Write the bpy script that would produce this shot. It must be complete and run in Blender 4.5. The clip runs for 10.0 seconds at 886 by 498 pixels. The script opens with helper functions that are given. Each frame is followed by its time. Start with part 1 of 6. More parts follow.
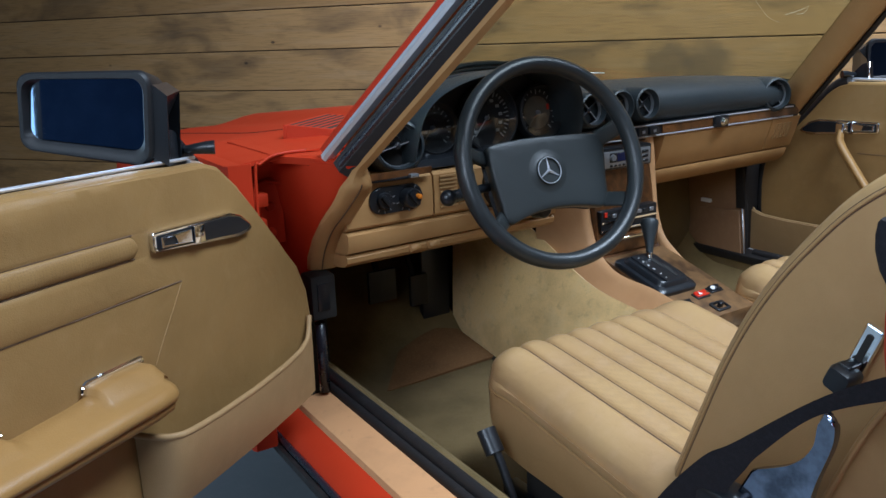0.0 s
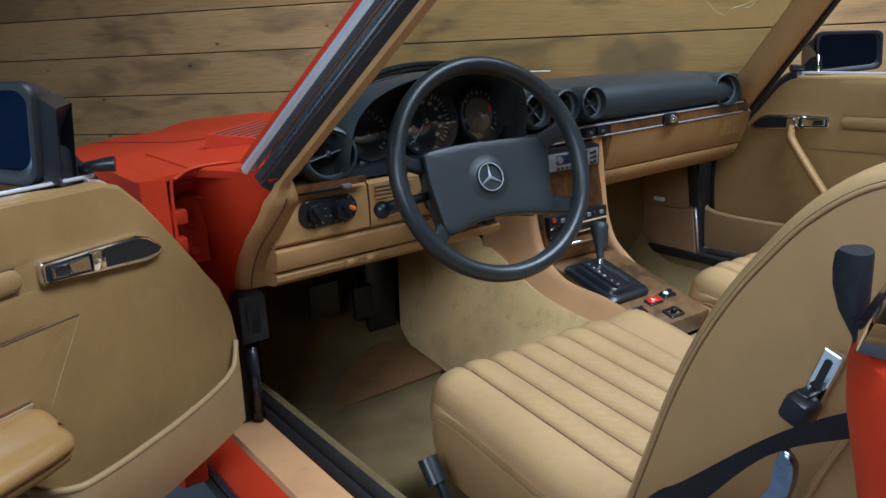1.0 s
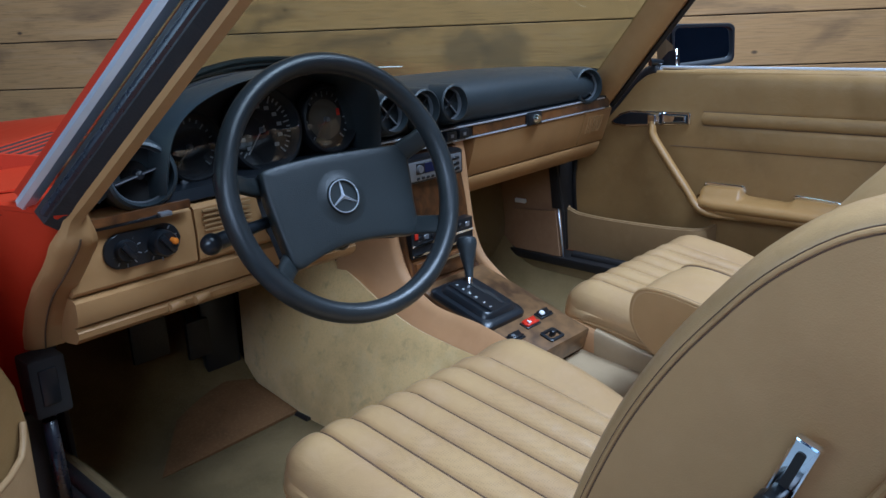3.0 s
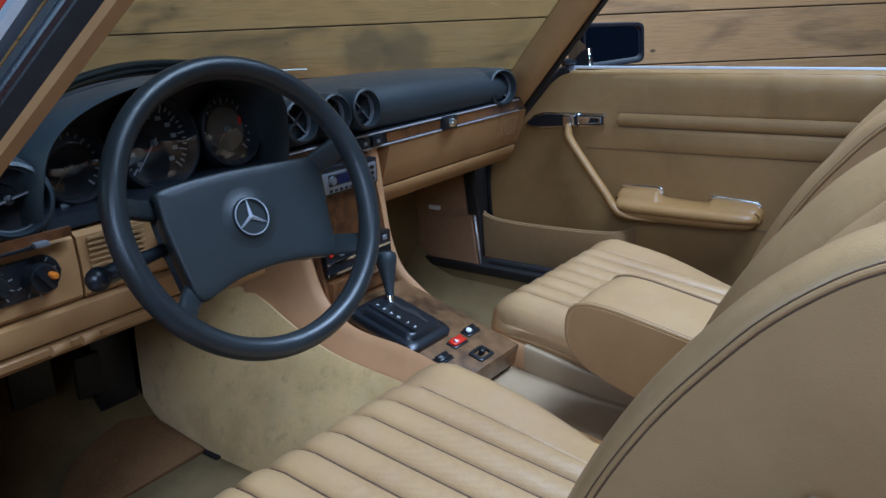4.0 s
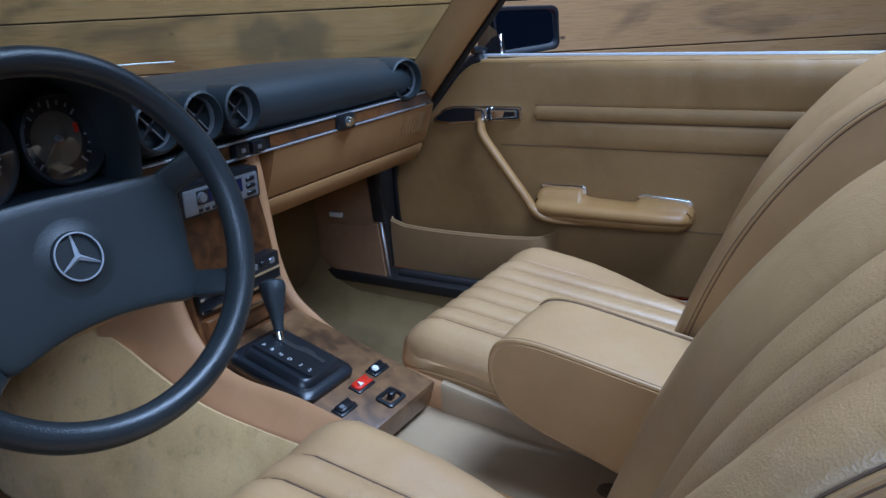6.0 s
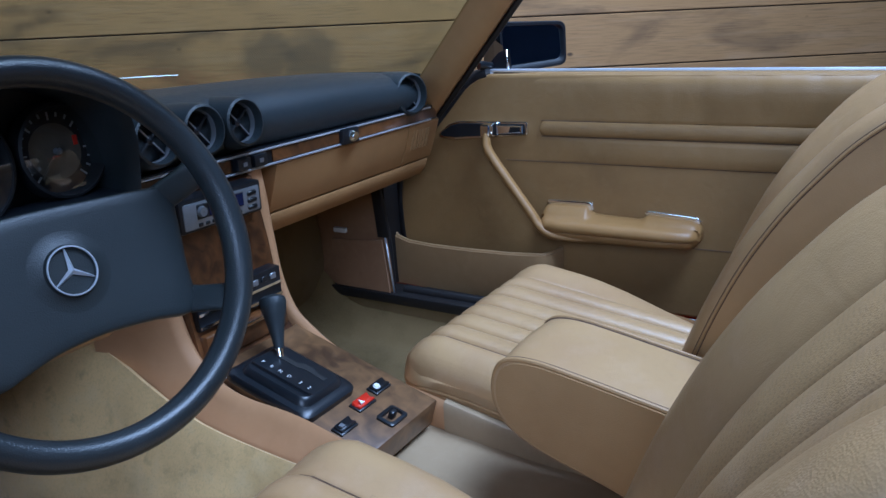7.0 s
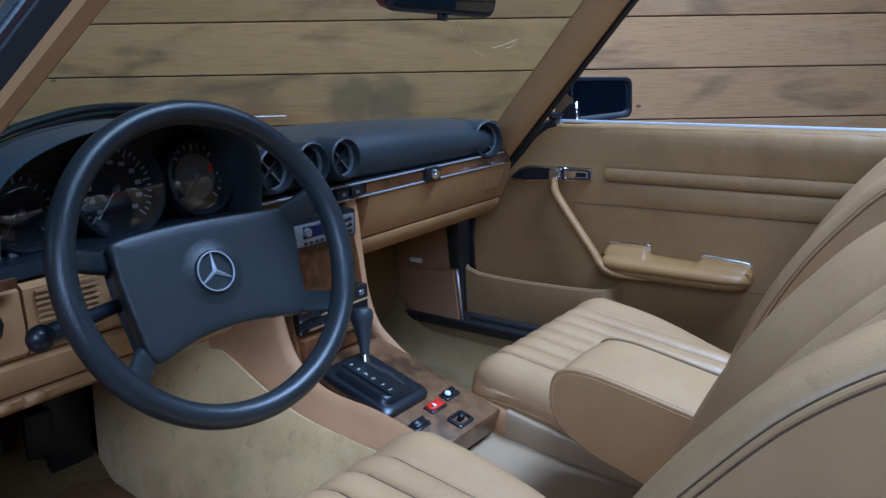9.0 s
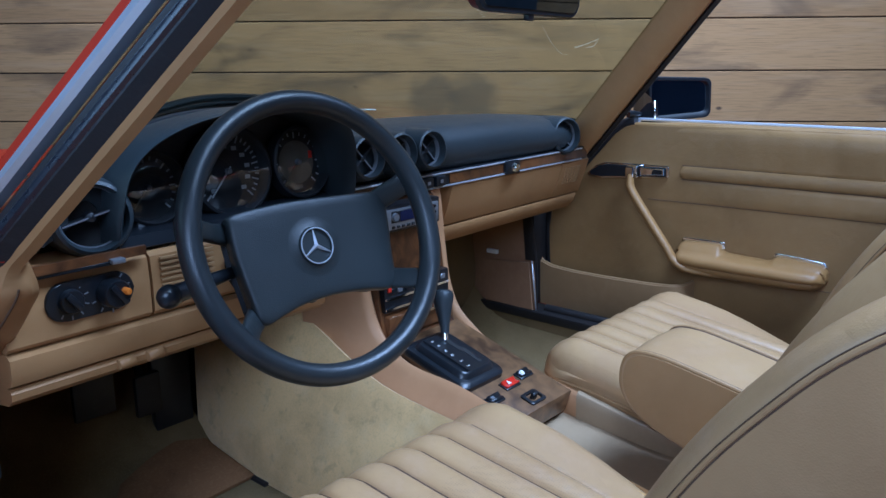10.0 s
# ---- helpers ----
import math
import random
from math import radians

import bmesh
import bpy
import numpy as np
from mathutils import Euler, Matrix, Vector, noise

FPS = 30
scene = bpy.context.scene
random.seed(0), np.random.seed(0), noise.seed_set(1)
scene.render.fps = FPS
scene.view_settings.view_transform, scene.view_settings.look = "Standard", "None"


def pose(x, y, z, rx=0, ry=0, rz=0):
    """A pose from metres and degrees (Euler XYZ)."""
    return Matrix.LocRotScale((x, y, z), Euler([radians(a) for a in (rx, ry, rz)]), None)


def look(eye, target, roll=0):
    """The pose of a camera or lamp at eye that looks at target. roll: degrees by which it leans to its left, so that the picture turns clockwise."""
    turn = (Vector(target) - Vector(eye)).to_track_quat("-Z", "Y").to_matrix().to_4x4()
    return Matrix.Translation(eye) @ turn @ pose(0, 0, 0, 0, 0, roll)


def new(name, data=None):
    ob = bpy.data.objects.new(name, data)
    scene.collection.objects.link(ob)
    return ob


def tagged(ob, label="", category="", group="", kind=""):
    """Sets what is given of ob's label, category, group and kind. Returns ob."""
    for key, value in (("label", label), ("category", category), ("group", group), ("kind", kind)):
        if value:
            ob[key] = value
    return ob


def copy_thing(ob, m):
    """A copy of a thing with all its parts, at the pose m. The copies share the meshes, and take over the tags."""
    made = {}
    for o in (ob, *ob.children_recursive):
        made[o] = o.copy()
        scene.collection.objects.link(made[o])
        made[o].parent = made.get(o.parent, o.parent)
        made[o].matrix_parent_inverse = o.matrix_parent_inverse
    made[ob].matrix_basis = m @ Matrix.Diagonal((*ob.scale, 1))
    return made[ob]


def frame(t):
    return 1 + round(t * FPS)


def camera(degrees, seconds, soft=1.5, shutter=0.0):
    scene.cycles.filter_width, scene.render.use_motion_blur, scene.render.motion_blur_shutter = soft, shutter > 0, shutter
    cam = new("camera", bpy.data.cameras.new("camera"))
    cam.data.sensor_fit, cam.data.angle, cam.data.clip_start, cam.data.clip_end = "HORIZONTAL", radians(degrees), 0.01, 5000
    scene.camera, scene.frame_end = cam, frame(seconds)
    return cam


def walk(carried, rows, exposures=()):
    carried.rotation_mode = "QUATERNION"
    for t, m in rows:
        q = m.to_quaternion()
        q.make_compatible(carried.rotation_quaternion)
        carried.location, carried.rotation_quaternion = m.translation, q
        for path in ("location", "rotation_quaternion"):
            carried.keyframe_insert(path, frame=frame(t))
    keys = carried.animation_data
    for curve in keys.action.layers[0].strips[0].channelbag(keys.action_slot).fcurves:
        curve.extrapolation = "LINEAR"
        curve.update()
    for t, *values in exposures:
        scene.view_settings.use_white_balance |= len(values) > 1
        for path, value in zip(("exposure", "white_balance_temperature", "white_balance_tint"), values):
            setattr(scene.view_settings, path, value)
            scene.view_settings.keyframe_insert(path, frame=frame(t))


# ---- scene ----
cam = camera(58.1, 10.0)
PATH = [
    (0, (-1.266, -1.115, 1.049), (-0.244, 0.523, 0.525), -2.0),
    (0.5, (-1.225, -1.09, 1.051), (-0.164, 0.52, 0.521), -2.4),
    (1, (-1.181, -1.064, 1.05), (-0.083, 0.521, 0.517), -2.9),
    (1.5, (-1.144, -1.03, 1.048), (-0.001, 0.521, 0.51), -3.1),
    (2, (-1.109, -0.99, 1.051), (0.099, 0.505, 0.498), -3.0),
    (2.5, (-1.078, -0.941, 1.052), (0.209, 0.481, 0.486), -2.7),
    (4, (-0.994, -0.801, 1.051), (0.537, 0.346, 0.467), -2.4),
    (4.5, (-0.946, -0.765, 1.047), (0.633, 0.308, 0.452), -2.7),
    (5, (-0.886, -0.732, 1.042), (0.726, 0.281, 0.43), -3.0),
    (5.5, (-0.837, -0.705, 1.038), (0.795, 0.267, 0.411), -2.9),
    (7, (-0.789, -0.691, 1.027), (0.854, 0.294, 0.451), -2.5),
    (7.5, (-0.811, -0.706, 1.029), (0.824, 0.312, 0.487), -2.2),
    (8, (-0.849, -0.724, 1.037), (0.775, 0.326, 0.525), -1.7),
    (8.5, (-0.889, -0.745, 1.041), (0.719, 0.34, 0.556), -1.3),
    (9, (-0.936, -0.766, 1.046), (0.647, 0.364, 0.578), -0.9),
    (9.5, (-0.975, -0.782, 1.044), (0.568, 0.404, 0.584), -0.5),
    (10, (-1.012, -0.806, 1.042), (0.461, 0.465, 0.576), -0.3),
]
EXPOSURE = [(0, 0.01, 5720, 10), (1.5, 0.0, 5490, 10), (2.5, -0.07, 5180, 10), (4, -0.2, 4900, 11), (5.5, -0.25, 4760, 13), (7, -0.25, 4620, 14), (9, -0.19, 4500, 14), (10, -0.11, 4480, 14)]
walk(cam, [(t, look(eye, target, roll)) for t, eye, target, roll in PATH], EXPOSURE)

# ---- world and light ----
world = bpy.data.worlds.new("world")
scene.world = world
world.use_nodes = True
world.node_tree.nodes["Background"].inputs[0].default_value = (0.62, 0.82, 1.0, 1)
world.node_tree.nodes["Background"].inputs[1].default_value = 0.05
scene.view_settings.exposure = 0.0


def area(name, eye, target, sx, sy, watts, colour):
    lamp = bpy.data.lights.new(name, "AREA")
    lamp.shape, lamp.size, lamp.size_y, lamp.energy, lamp.color = "RECTANGLE", sx, sy, watts, colour
    ob = new(name, lamp)
    ob.matrix_world = look(eye, target)
    return ob


# cool fill lamp added left of the car; no opening is built there
area("left_fill_light", (-4.2, 0.9, 1.75), (-0.3, 0.2, 0.45), 2.6, 1.5, 46, (0.74, 0.93, 1.0))
# key lamp added behind on the left, far below the ceiling, for the cabin
area("left_key_light", (-2.9, -1.85, 2.25), (-0.3, 0.1, 0.45), 1.6, 1.1, 52, (0.84, 0.92, 1.0))
area("ceiling_lamp_centre", (0.45, -1.40, 3.45), (0.0, -0.5, 0.0), 2.4, 1.0, 182, (0.82, 0.92, 1.0))
area("ceiling_lamp_wall", (1.0, 1.15, 3.35), (2.3, 1.85, 0.9), 3.8, 0.5, 74, (0.88, 0.94, 1.0)).data.spread = radians(115)


# ---- materials ----
def material(name, base, rough=0.5, metal=0.0, vary=(), grain=0.0, grain_scale=400.0, bump=0.0, bump_scale=600.0, coat=0.0, spec=0.5, sheen=0.0, wave=None, slack=0.0):
    """Principled material. vary: rows (scale, colour, low, high, strength) of noise stains mixed over the base."""
    m = bpy.data.materials.new(name)
    m.use_nodes = True
    nodes, links = m.node_tree.nodes, m.node_tree.links
    bsdf = nodes["Principled BSDF"]
    bsdf.inputs["Roughness"].default_value = rough
    bsdf.inputs["Metallic"].default_value = metal
    bsdf.inputs["Coat Weight"].default_value = coat
    bsdf.inputs["Coat Roughness"].default_value = 0.08
    bsdf.inputs["Specular IOR Level"].default_value = spec
    bsdf.inputs["Sheen Weight"].default_value = sheen
    geo = nodes.new("ShaderNodeNewGeometry")
    where = geo.outputs["Position"]
    colour = nodes.new("ShaderNodeRGB")
    colour.outputs[0].default_value = (*base, 1)
    out = colour.outputs[0]
    for scale, tone, low, high, strength in vary:
        tex = nodes.new("ShaderNodeTexNoise")
        tex.inputs["Scale"].default_value = scale
        tex.inputs["Detail"].default_value = 6
        tex.inputs["Roughness"].default_value = 0.6
        links.new(where, tex.inputs["Vector"])
        ramp = nodes.new("ShaderNodeMapRange")
        ramp.inputs["From Min"].default_value, ramp.inputs["From Max"].default_value = low, high
        ramp.inputs["To Max"].default_value = strength
        links.new(tex.outputs["Fac"], ramp.inputs["Value"])
        mix = nodes.new("ShaderNodeMix")
        mix.data_type = "RGBA"
        links.new(ramp.outputs["Result"], mix.inputs["Factor"])
        links.new(out, mix.inputs[6])
        mix.inputs[7].default_value = (*tone, 1)
        out = mix.outputs[2]
    links.new(out, bsdf.inputs["Base Color"])
    if grain:
        tex = nodes.new("ShaderNodeTexNoise")
        tex.inputs["Scale"].default_value = grain_scale
        tex.inputs["Detail"].default_value = 3
        links.new(where, tex.inputs["Vector"])
        ramp = nodes.new("ShaderNodeMapRange")
        ramp.inputs["To Min"].default_value, ramp.inputs["To Max"].default_value = rough - grain, rough + grain
        links.new(tex.outputs["Fac"], ramp.inputs["Value"])
        links.new(ramp.outputs["Result"], bsdf.inputs["Roughness"])
    if bump:
        tex = nodes.new("ShaderNodeTexVoronoi" if wave is None else "ShaderNodeTexNoise")
        tex.inputs["Scale"].default_value = bump_scale
        links.new(where, tex.inputs["Vector"])
        soft = nodes.new("ShaderNodeTexNoise")
        soft.inputs["Scale"].default_value = bump_scale / 14
        soft.inputs["Detail"].default_value = 4
        links.new(where, soft.inputs["Vector"])
        add = nodes.new("ShaderNodeMath")
        add.operation = "MULTIPLY_ADD"
        add.inputs[1].default_value = 0.7
        links.new(soft.outputs[0], add.inputs[0])
        links.new(tex.outputs[0], add.inputs[2])
        b = nodes.new("ShaderNodeBump")
        b.inputs["Strength"].default_value = bump
        b.inputs["Distance"].default_value = 0.001
        links.new(add.outputs[0], b.inputs["Height"])
        links.new(b.outputs[0], bsdf.inputs["Normal"])
        if slack:
            # stretched, slightly wrinkled cover
            fold = nodes.new("ShaderNodeTexNoise")
            fold.inputs["Scale"].default_value, fold.inputs["Detail"].default_value, fold.inputs["Distortion"].default_value = 17, 3, 1.3
            links.new(where, fold.inputs["Vector"])
            wide = nodes.new("ShaderNodeBump")
            wide.inputs["Strength"].default_value, wide.inputs["Distance"].default_value = slack, 0.006
            links.new(fold.outputs[0], wide.inputs["Height"])
            links.new(wide.outputs[0], b.inputs["Normal"])
    return m


LEATHER = material("seat_leather", (0.446, 0.281, 0.124), 0.34, vary=((7, (0.34, 0.198, 0.092), 0.42, 0.72, 0.65), (28, (0.54, 0.36, 0.205), 0.5, 0.8, 0.45), (90, (0.34, 0.21, 0.095), 0.55, 0.8, 0.4)), grain=0.08, bump=0.18, bump_scale=800, spec=0.7, slack=0.2)
SIDE_LEATHER = material("seat_side_vinyl", (0.395, 0.237, 0.099), 0.44, vary=((4, (0.27, 0.155, 0.062), 0.42, 0.72, 0.75), (18, (0.43, 0.262, 0.12), 0.5, 0.8, 0.45)), grain=0.06, bump=0.2, bump_scale=700, spec=0.35, slack=0.15)
def perforate(name, source):
    """A copy of a leather with rows of fine punched holes."""
    m = source.copy()
    m.name = name
    nodes, links = m.node_tree.nodes, m.node_tree.links
    bsdf = nodes["Principled BSDF"]
    geo = nodes.new("ShaderNodeNewGeometry")
    dots = nodes.new("ShaderNodeTexVoronoi")
    dots.inputs["Scale"].default_value, dots.inputs["Randomness"].default_value = 330, 0.2
    links.new(geo.outputs["Position"], dots.inputs["Vector"])
    ramp = nodes.new("ShaderNodeMapRange")
    ramp.inputs["From Min"].default_value, ramp.inputs["From Max"].default_value = 0.28, 0.40
    ramp.inputs["To Min"].default_value, ramp.inputs["To Max"].default_value = 0.22, 0.0
    links.new(dots.outputs["Distance"], ramp.inputs["Value"])
    mix = nodes.new("ShaderNodeMix")
    mix.data_type = "RGBA"
    links.new(ramp.outputs["Result"], mix.inputs["Factor"])
    links.new(bsdf.inputs["Base Color"].links[0].from_socket, mix.inputs[6])
    mix.inputs[7].default_value = (0.10, 0.055, 0.028, 1)
    links.new(mix.outputs[2], bsdf.inputs["Base Color"])
    return m


PERFORATED = perforate("perforated_leather", LEATHER)
BELT = material("belt_webbing", (0.010, 0.010, 0.013), 0.7, vary=((200, (0.02, 0.02, 0.025), 0.45, 0.7, 0.6),), bump=0.4, bump_scale=900, spec=0.25)
# chrome with dark blue reflections put into its base colour
BRACKET = material("chrome_dark_reflections", (0.22, 0.25, 0.33), 0.12, 1.0, vary=((25, (0.08, 0.09, 0.12), 0.45, 0.65, 0.9),), grain=0.05, grain_scale=40)
TRAY = material("cream_tray", (0.37, 0.268, 0.155), 0.42, vary=((9, (0.27, 0.19, 0.105), 0.45, 0.75, 0.7), (60, (0.42, 0.315, 0.20), 0.5, 0.8, 0.4)), grain=0.06, spec=0.6)
BOLT = material("dull_fixing", (0.13, 0.10, 0.065), 0.6, 0.3, grain=0.08)
KICK = material("bare_brown_card", (0.27, 0.15, 0.075), 0.6, vary=((10, (0.19, 0.10, 0.05), 0.45, 0.75, 0.7), (60, (0.32, 0.19, 0.10), 0.5, 0.8, 0.5)), bump=0.2, bump_scale=500)
POCKET = material("pocket_vinyl", (0.355, 0.222, 0.100), 0.5, vary=((6, (0.28, 0.17, 0.075), 0.42, 0.72, 0.65), (40, (0.43, 0.28, 0.14), 0.5, 0.8, 0.4)), grain=0.06, bump=0.2, bump_scale=620, spec=0.35)
GAP_RED = material("panel_gap", (0.10, 0.008, 0.004), 0.6)
# seam lines, dark so that the shade of the creases is in their colour
SEAM_DARK = material("seam_crease_shade", (0.11, 0.062, 0.032), 0.7, vary=((60, (0.06, 0.034, 0.018), 0.45, 0.7, 0.6),))
DOOR_VINYL = material("door_vinyl", (0.280, 0.163, 0.057), 0.42, vary=((5, (0.190, 0.109, 0.038), 0.42, 0.72, 0.7), (30, (0.325, 0.200, 0.082), 0.5, 0.8, 0.4)), grain=0.07, bump=0.22, bump_scale=620, spec=0.4, slack=0.2)
ARM_VINYL = material("armrest_vinyl", (0.315, 0.172, 0.054), 0.40, vary=((7, (0.235, 0.123, 0.036), 0.42, 0.72, 0.7), (40, (0.35, 0.206, 0.08), 0.5, 0.8, 0.4)), grain=0.07, bump=0.22, bump_scale=620, spec=0.4)
PLEAT_VINYL = perforate("perforated_door_vinyl", DOOR_VINYL)
DASH_TAN = material("dash_tan_plastic", (0.40, 0.218, 0.080), 0.46, vary=((7, (0.30, 0.163, 0.062), 0.42, 0.72, 0.6), (40, (0.45, 0.265, 0.115), 0.5, 0.8, 0.4)), grain=0.06, bump=0.15, bump_scale=800, spec=0.4)
CONSOLE_TAN = material("console_tan_plastic", (0.52, 0.285, 0.130), 0.42, vary=((6, (0.40, 0.21, 0.092), 0.42, 0.72, 0.7), (35, (0.56, 0.32, 0.16), 0.5, 0.8, 0.4)), grain=0.05, bump=0.1, bump_scale=900, spec=0.4)
SILL_TAN = material("sill_tan_vinyl", (0.56, 0.29, 0.13), 0.5, vary=((9, (0.42, 0.22, 0.10), 0.5, 0.75, 0.7), (50, (0.36, 0.19, 0.09), 0.6, 0.8, 0.6)), grain=0.06, bump=0.2, bump_scale=500)
BLACK_VINYL = material("dash_black_vinyl", (0.023, 0.030, 0.034), 0.40, vary=((8, (0.031, 0.039, 0.044), 0.4, 0.8, 0.6),), grain=0.06, bump=0.35, bump_scale=900, spec=0.5)
WHEEL_BLACK = material("steering_wheel_plastic", (0.0165, 0.0205, 0.0215), 0.40, vary=((14, (0.023, 0.028, 0.029), 0.4, 0.8, 0.6),), grain=0.08, bump=0.22, bump_scale=800, spec=0.5)
RIM_LEATHER = material("worn_rim_leather", (0.0155, 0.0185, 0.020), 0.33, vary=((14, (0.028, 0.033, 0.036), 0.4, 0.8, 0.6),), grain=0.1, grain_scale=200, bump=0.2, bump_scale=620, spec=0.5)
BLACK_PLASTIC = material("black_plastic", (0.009, 0.011, 0.014), 0.32, vary=((20, (0.018, 0.018, 0.021), 0.5, 0.8, 0.6),), grain=0.08)
MIRROR_CASE = material("matt_black_mirror_case", (0.010, 0.011, 0.013), 0.5, vary=((20, (0.020, 0.020, 0.022), 0.5, 0.8, 0.6),), grain=0.08, bump=0.1, bump_scale=900, spec=0.35)
SEAL_GLOSS = material("glossy_seal_rubber", (0.016, 0.017, 0.024), 0.28, vary=((30, (0.05, 0.05, 0.06), 0.58, 0.8, 0.5),), grain=0.06, grain_scale=60, spec=0.7)
RUBBER = material("black_rubber", (0.014, 0.0125, 0.0125), 0.5, vary=((40, (0.040, 0.036, 0.034), 0.55, 0.8, 0.6),), grain=0.1, bump=0.2, bump_scale=300)
# near black: dark parts, and the shade of footwells and recesses as colour
DARK = material("black_and_footwell_shade", (0.016, 0.015, 0.014), 0.85, vary=((12, (0.02, 0.018, 0.015), 0.4, 0.8, 0.7),))
CHROME = material("chrome", (0.82, 0.84, 0.87), 0.09, 1.0, grain=0.04, grain_scale=60)
PILLAR_METAL = material("pillar_bright_strip", (0.84, 0.87, 0.93), 0.36, 0.75, vary=((9, (0.68, 0.71, 0.78), 0.45, 0.7, 0.6),), grain=0.05, grain_scale=25)
RED = material("red_car_paint", (0.42, 0.033, 0.009), 0.55, vary=((3, (0.48, 0.027, 0.006), 0.4, 0.8, 0.6), (90, (0.60, 0.06, 0.02), 0.6, 0.85, 0.3)), coat=0.02, spec=0.15, grain=0.06, grain_scale=25)
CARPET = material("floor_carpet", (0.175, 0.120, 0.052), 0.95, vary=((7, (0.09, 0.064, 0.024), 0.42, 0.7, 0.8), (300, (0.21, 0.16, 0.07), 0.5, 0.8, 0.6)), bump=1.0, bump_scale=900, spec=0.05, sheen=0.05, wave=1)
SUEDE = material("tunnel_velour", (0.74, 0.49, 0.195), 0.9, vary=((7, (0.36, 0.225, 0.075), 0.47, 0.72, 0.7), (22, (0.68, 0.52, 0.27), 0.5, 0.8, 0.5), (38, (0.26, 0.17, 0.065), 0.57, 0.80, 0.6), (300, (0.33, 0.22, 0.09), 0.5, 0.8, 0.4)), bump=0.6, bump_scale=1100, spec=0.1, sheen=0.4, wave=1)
HEEL_MAT = material("worn_brown_carpet", (0.185, 0.096, 0.040), 0.9, vary=((12, (0.10, 0.055, 0.024), 0.45, 0.75, 0.8), (200, (0.31, 0.175, 0.08), 0.5, 0.8, 0.5)), bump=0.7, bump_scale=700, spec=0.1, wave=1)
HAZARD = material("red_switch", (0.62, 0.03, 0.012), 0.3)
WHITE = material("white_print", (0.8, 0.8, 0.78), 0.5)
AMBER = material("amber_lens", (0.75, 0.22, 0.02), 0.25)
SILVER = material("silver_plastic", (0.26, 0.27, 0.29), 0.3, 0.5, grain=0.06)
RADIO_SILVER = material("radio_silver", (0.25, 0.265, 0.285), 0.34, 0.35, vary=((60, (0.18, 0.19, 0.21), 0.45, 0.7, 0.5),), grain=0.06)
DISPLAY = material("blue_display", (0.012, 0.018, 0.065), 0.15)
GREY_FLOOR = material("painted_floor", (0.20, 0.225, 0.245), 0.35, vary=((1.5, (0.15, 0.17, 0.19), 0.4, 0.7, 0.7), (40, (0.24, 0.26, 0.28), 0.5, 0.8, 0.4)), grain=0.1, grain_scale=8)
PLASTER = material("plain_wall", (0.20, 0.20, 0.20), 0.8, vary=((2, (0.16, 0.16, 0.16), 0.4, 0.7, 0.6),))
CEILING = material("plain_ceiling", (0.22, 0.23, 0.24), 0.85, vary=((2, (0.18, 0.19, 0.20), 0.4, 0.7, 0.6),))
# unseen walls; the left one is blue for the door mirror to reflect
DARK_WALL = material("blue_mirror_backdrop", (0.03, 0.075, 0.18), 0.8, vary=((3, (0.05, 0.11, 0.25), 0.4, 0.7, 0.7),))
REAR_WALL = material("black_backdrop", (0.010, 0.015, 0.032), 0.85, vary=((3, (0.016, 0.022, 0.045), 0.4, 0.7, 0.7),))
DIAL = material("dial_face", (0.012, 0.013, 0.015), 0.6)
DIAL_PRINT = material("dial_print", (0.36, 0.37, 0.37), 0.6)
DIAL_GREY = material("dial_plate", (0.13, 0.115, 0.085), 0.55, vary=((40, (0.08, 0.07, 0.055), 0.45, 0.7, 0.7),))
MIRROR = material("mirror_glass", (0.55, 0.66, 0.80), 0.02, 1.0, vary=((260, (0.80, 0.86, 0.95), 0.66, 0.72, 0.8), (22, (0.44, 0.54, 0.68), 0.45, 0.7, 0.6)), grain=0.03, grain_scale=300)


def wood(name, light, dark, coat):
    """Burl veneer: warped rings over two scales of noise."""
    m = bpy.data.materials.new(name)
    m.use_nodes = True
    nodes, links = m.node_tree.nodes, m.node_tree.links
    bsdf = nodes["Principled BSDF"]
    bsdf.inputs["Roughness"].default_value = 0.35
    bsdf.inputs["Coat Weight"].default_value = coat
    bsdf.inputs["Coat Roughness"].default_value = 0.12
    geo = nodes.new("ShaderNodeNewGeometry")
    a = nodes.new("ShaderNodeTexNoise")
    a.inputs["Scale"].default_value, a.inputs["Detail"].default_value, a.inputs["Distortion"].default_value = 32, 8, 1.2
    links.new(geo.outputs["Position"], a.inputs["Vector"])
    b = nodes.new("ShaderNodeTexNoise")
    b.inputs["Scale"].default_value, b.inputs["Detail"].default_value = 9, 4
    links.new(geo.outputs["Position"], b.inputs["Vector"])
    mean = nodes.new("ShaderNodeMath")
    mean.operation = "MULTIPLY_ADD"
    mean.inputs[1].default_value = 0.5
    links.new(a.outputs["Fac"], mean.inputs[0])
    half = nodes.new("ShaderNodeMath")
    half.operation = "MULTIPLY"
    half.inputs[1].default_value = 0.5
    links.new(b.outputs["Fac"], half.inputs[0])
    links.new(half.outputs[0], mean.inputs[2])
    ramp = nodes.new("ShaderNodeValToRGB")
    ramp.color_ramp.elements[0].position, ramp.color_ramp.elements[0].color = 0.38, (*dark, 1)
    ramp.color_ramp.elements[1].position, ramp.color_ramp.elements[1].color = 0.66, (*light, 1)
    links.new(mean.outputs[0], ramp.inputs[0])
    links.new(ramp.outputs[0], bsdf.inputs["Base Color"])
    return m


VENEER = wood("burl_veneer", (0.17, 0.066, 0.018), (0.035, 0.013, 0.005), 0.6)
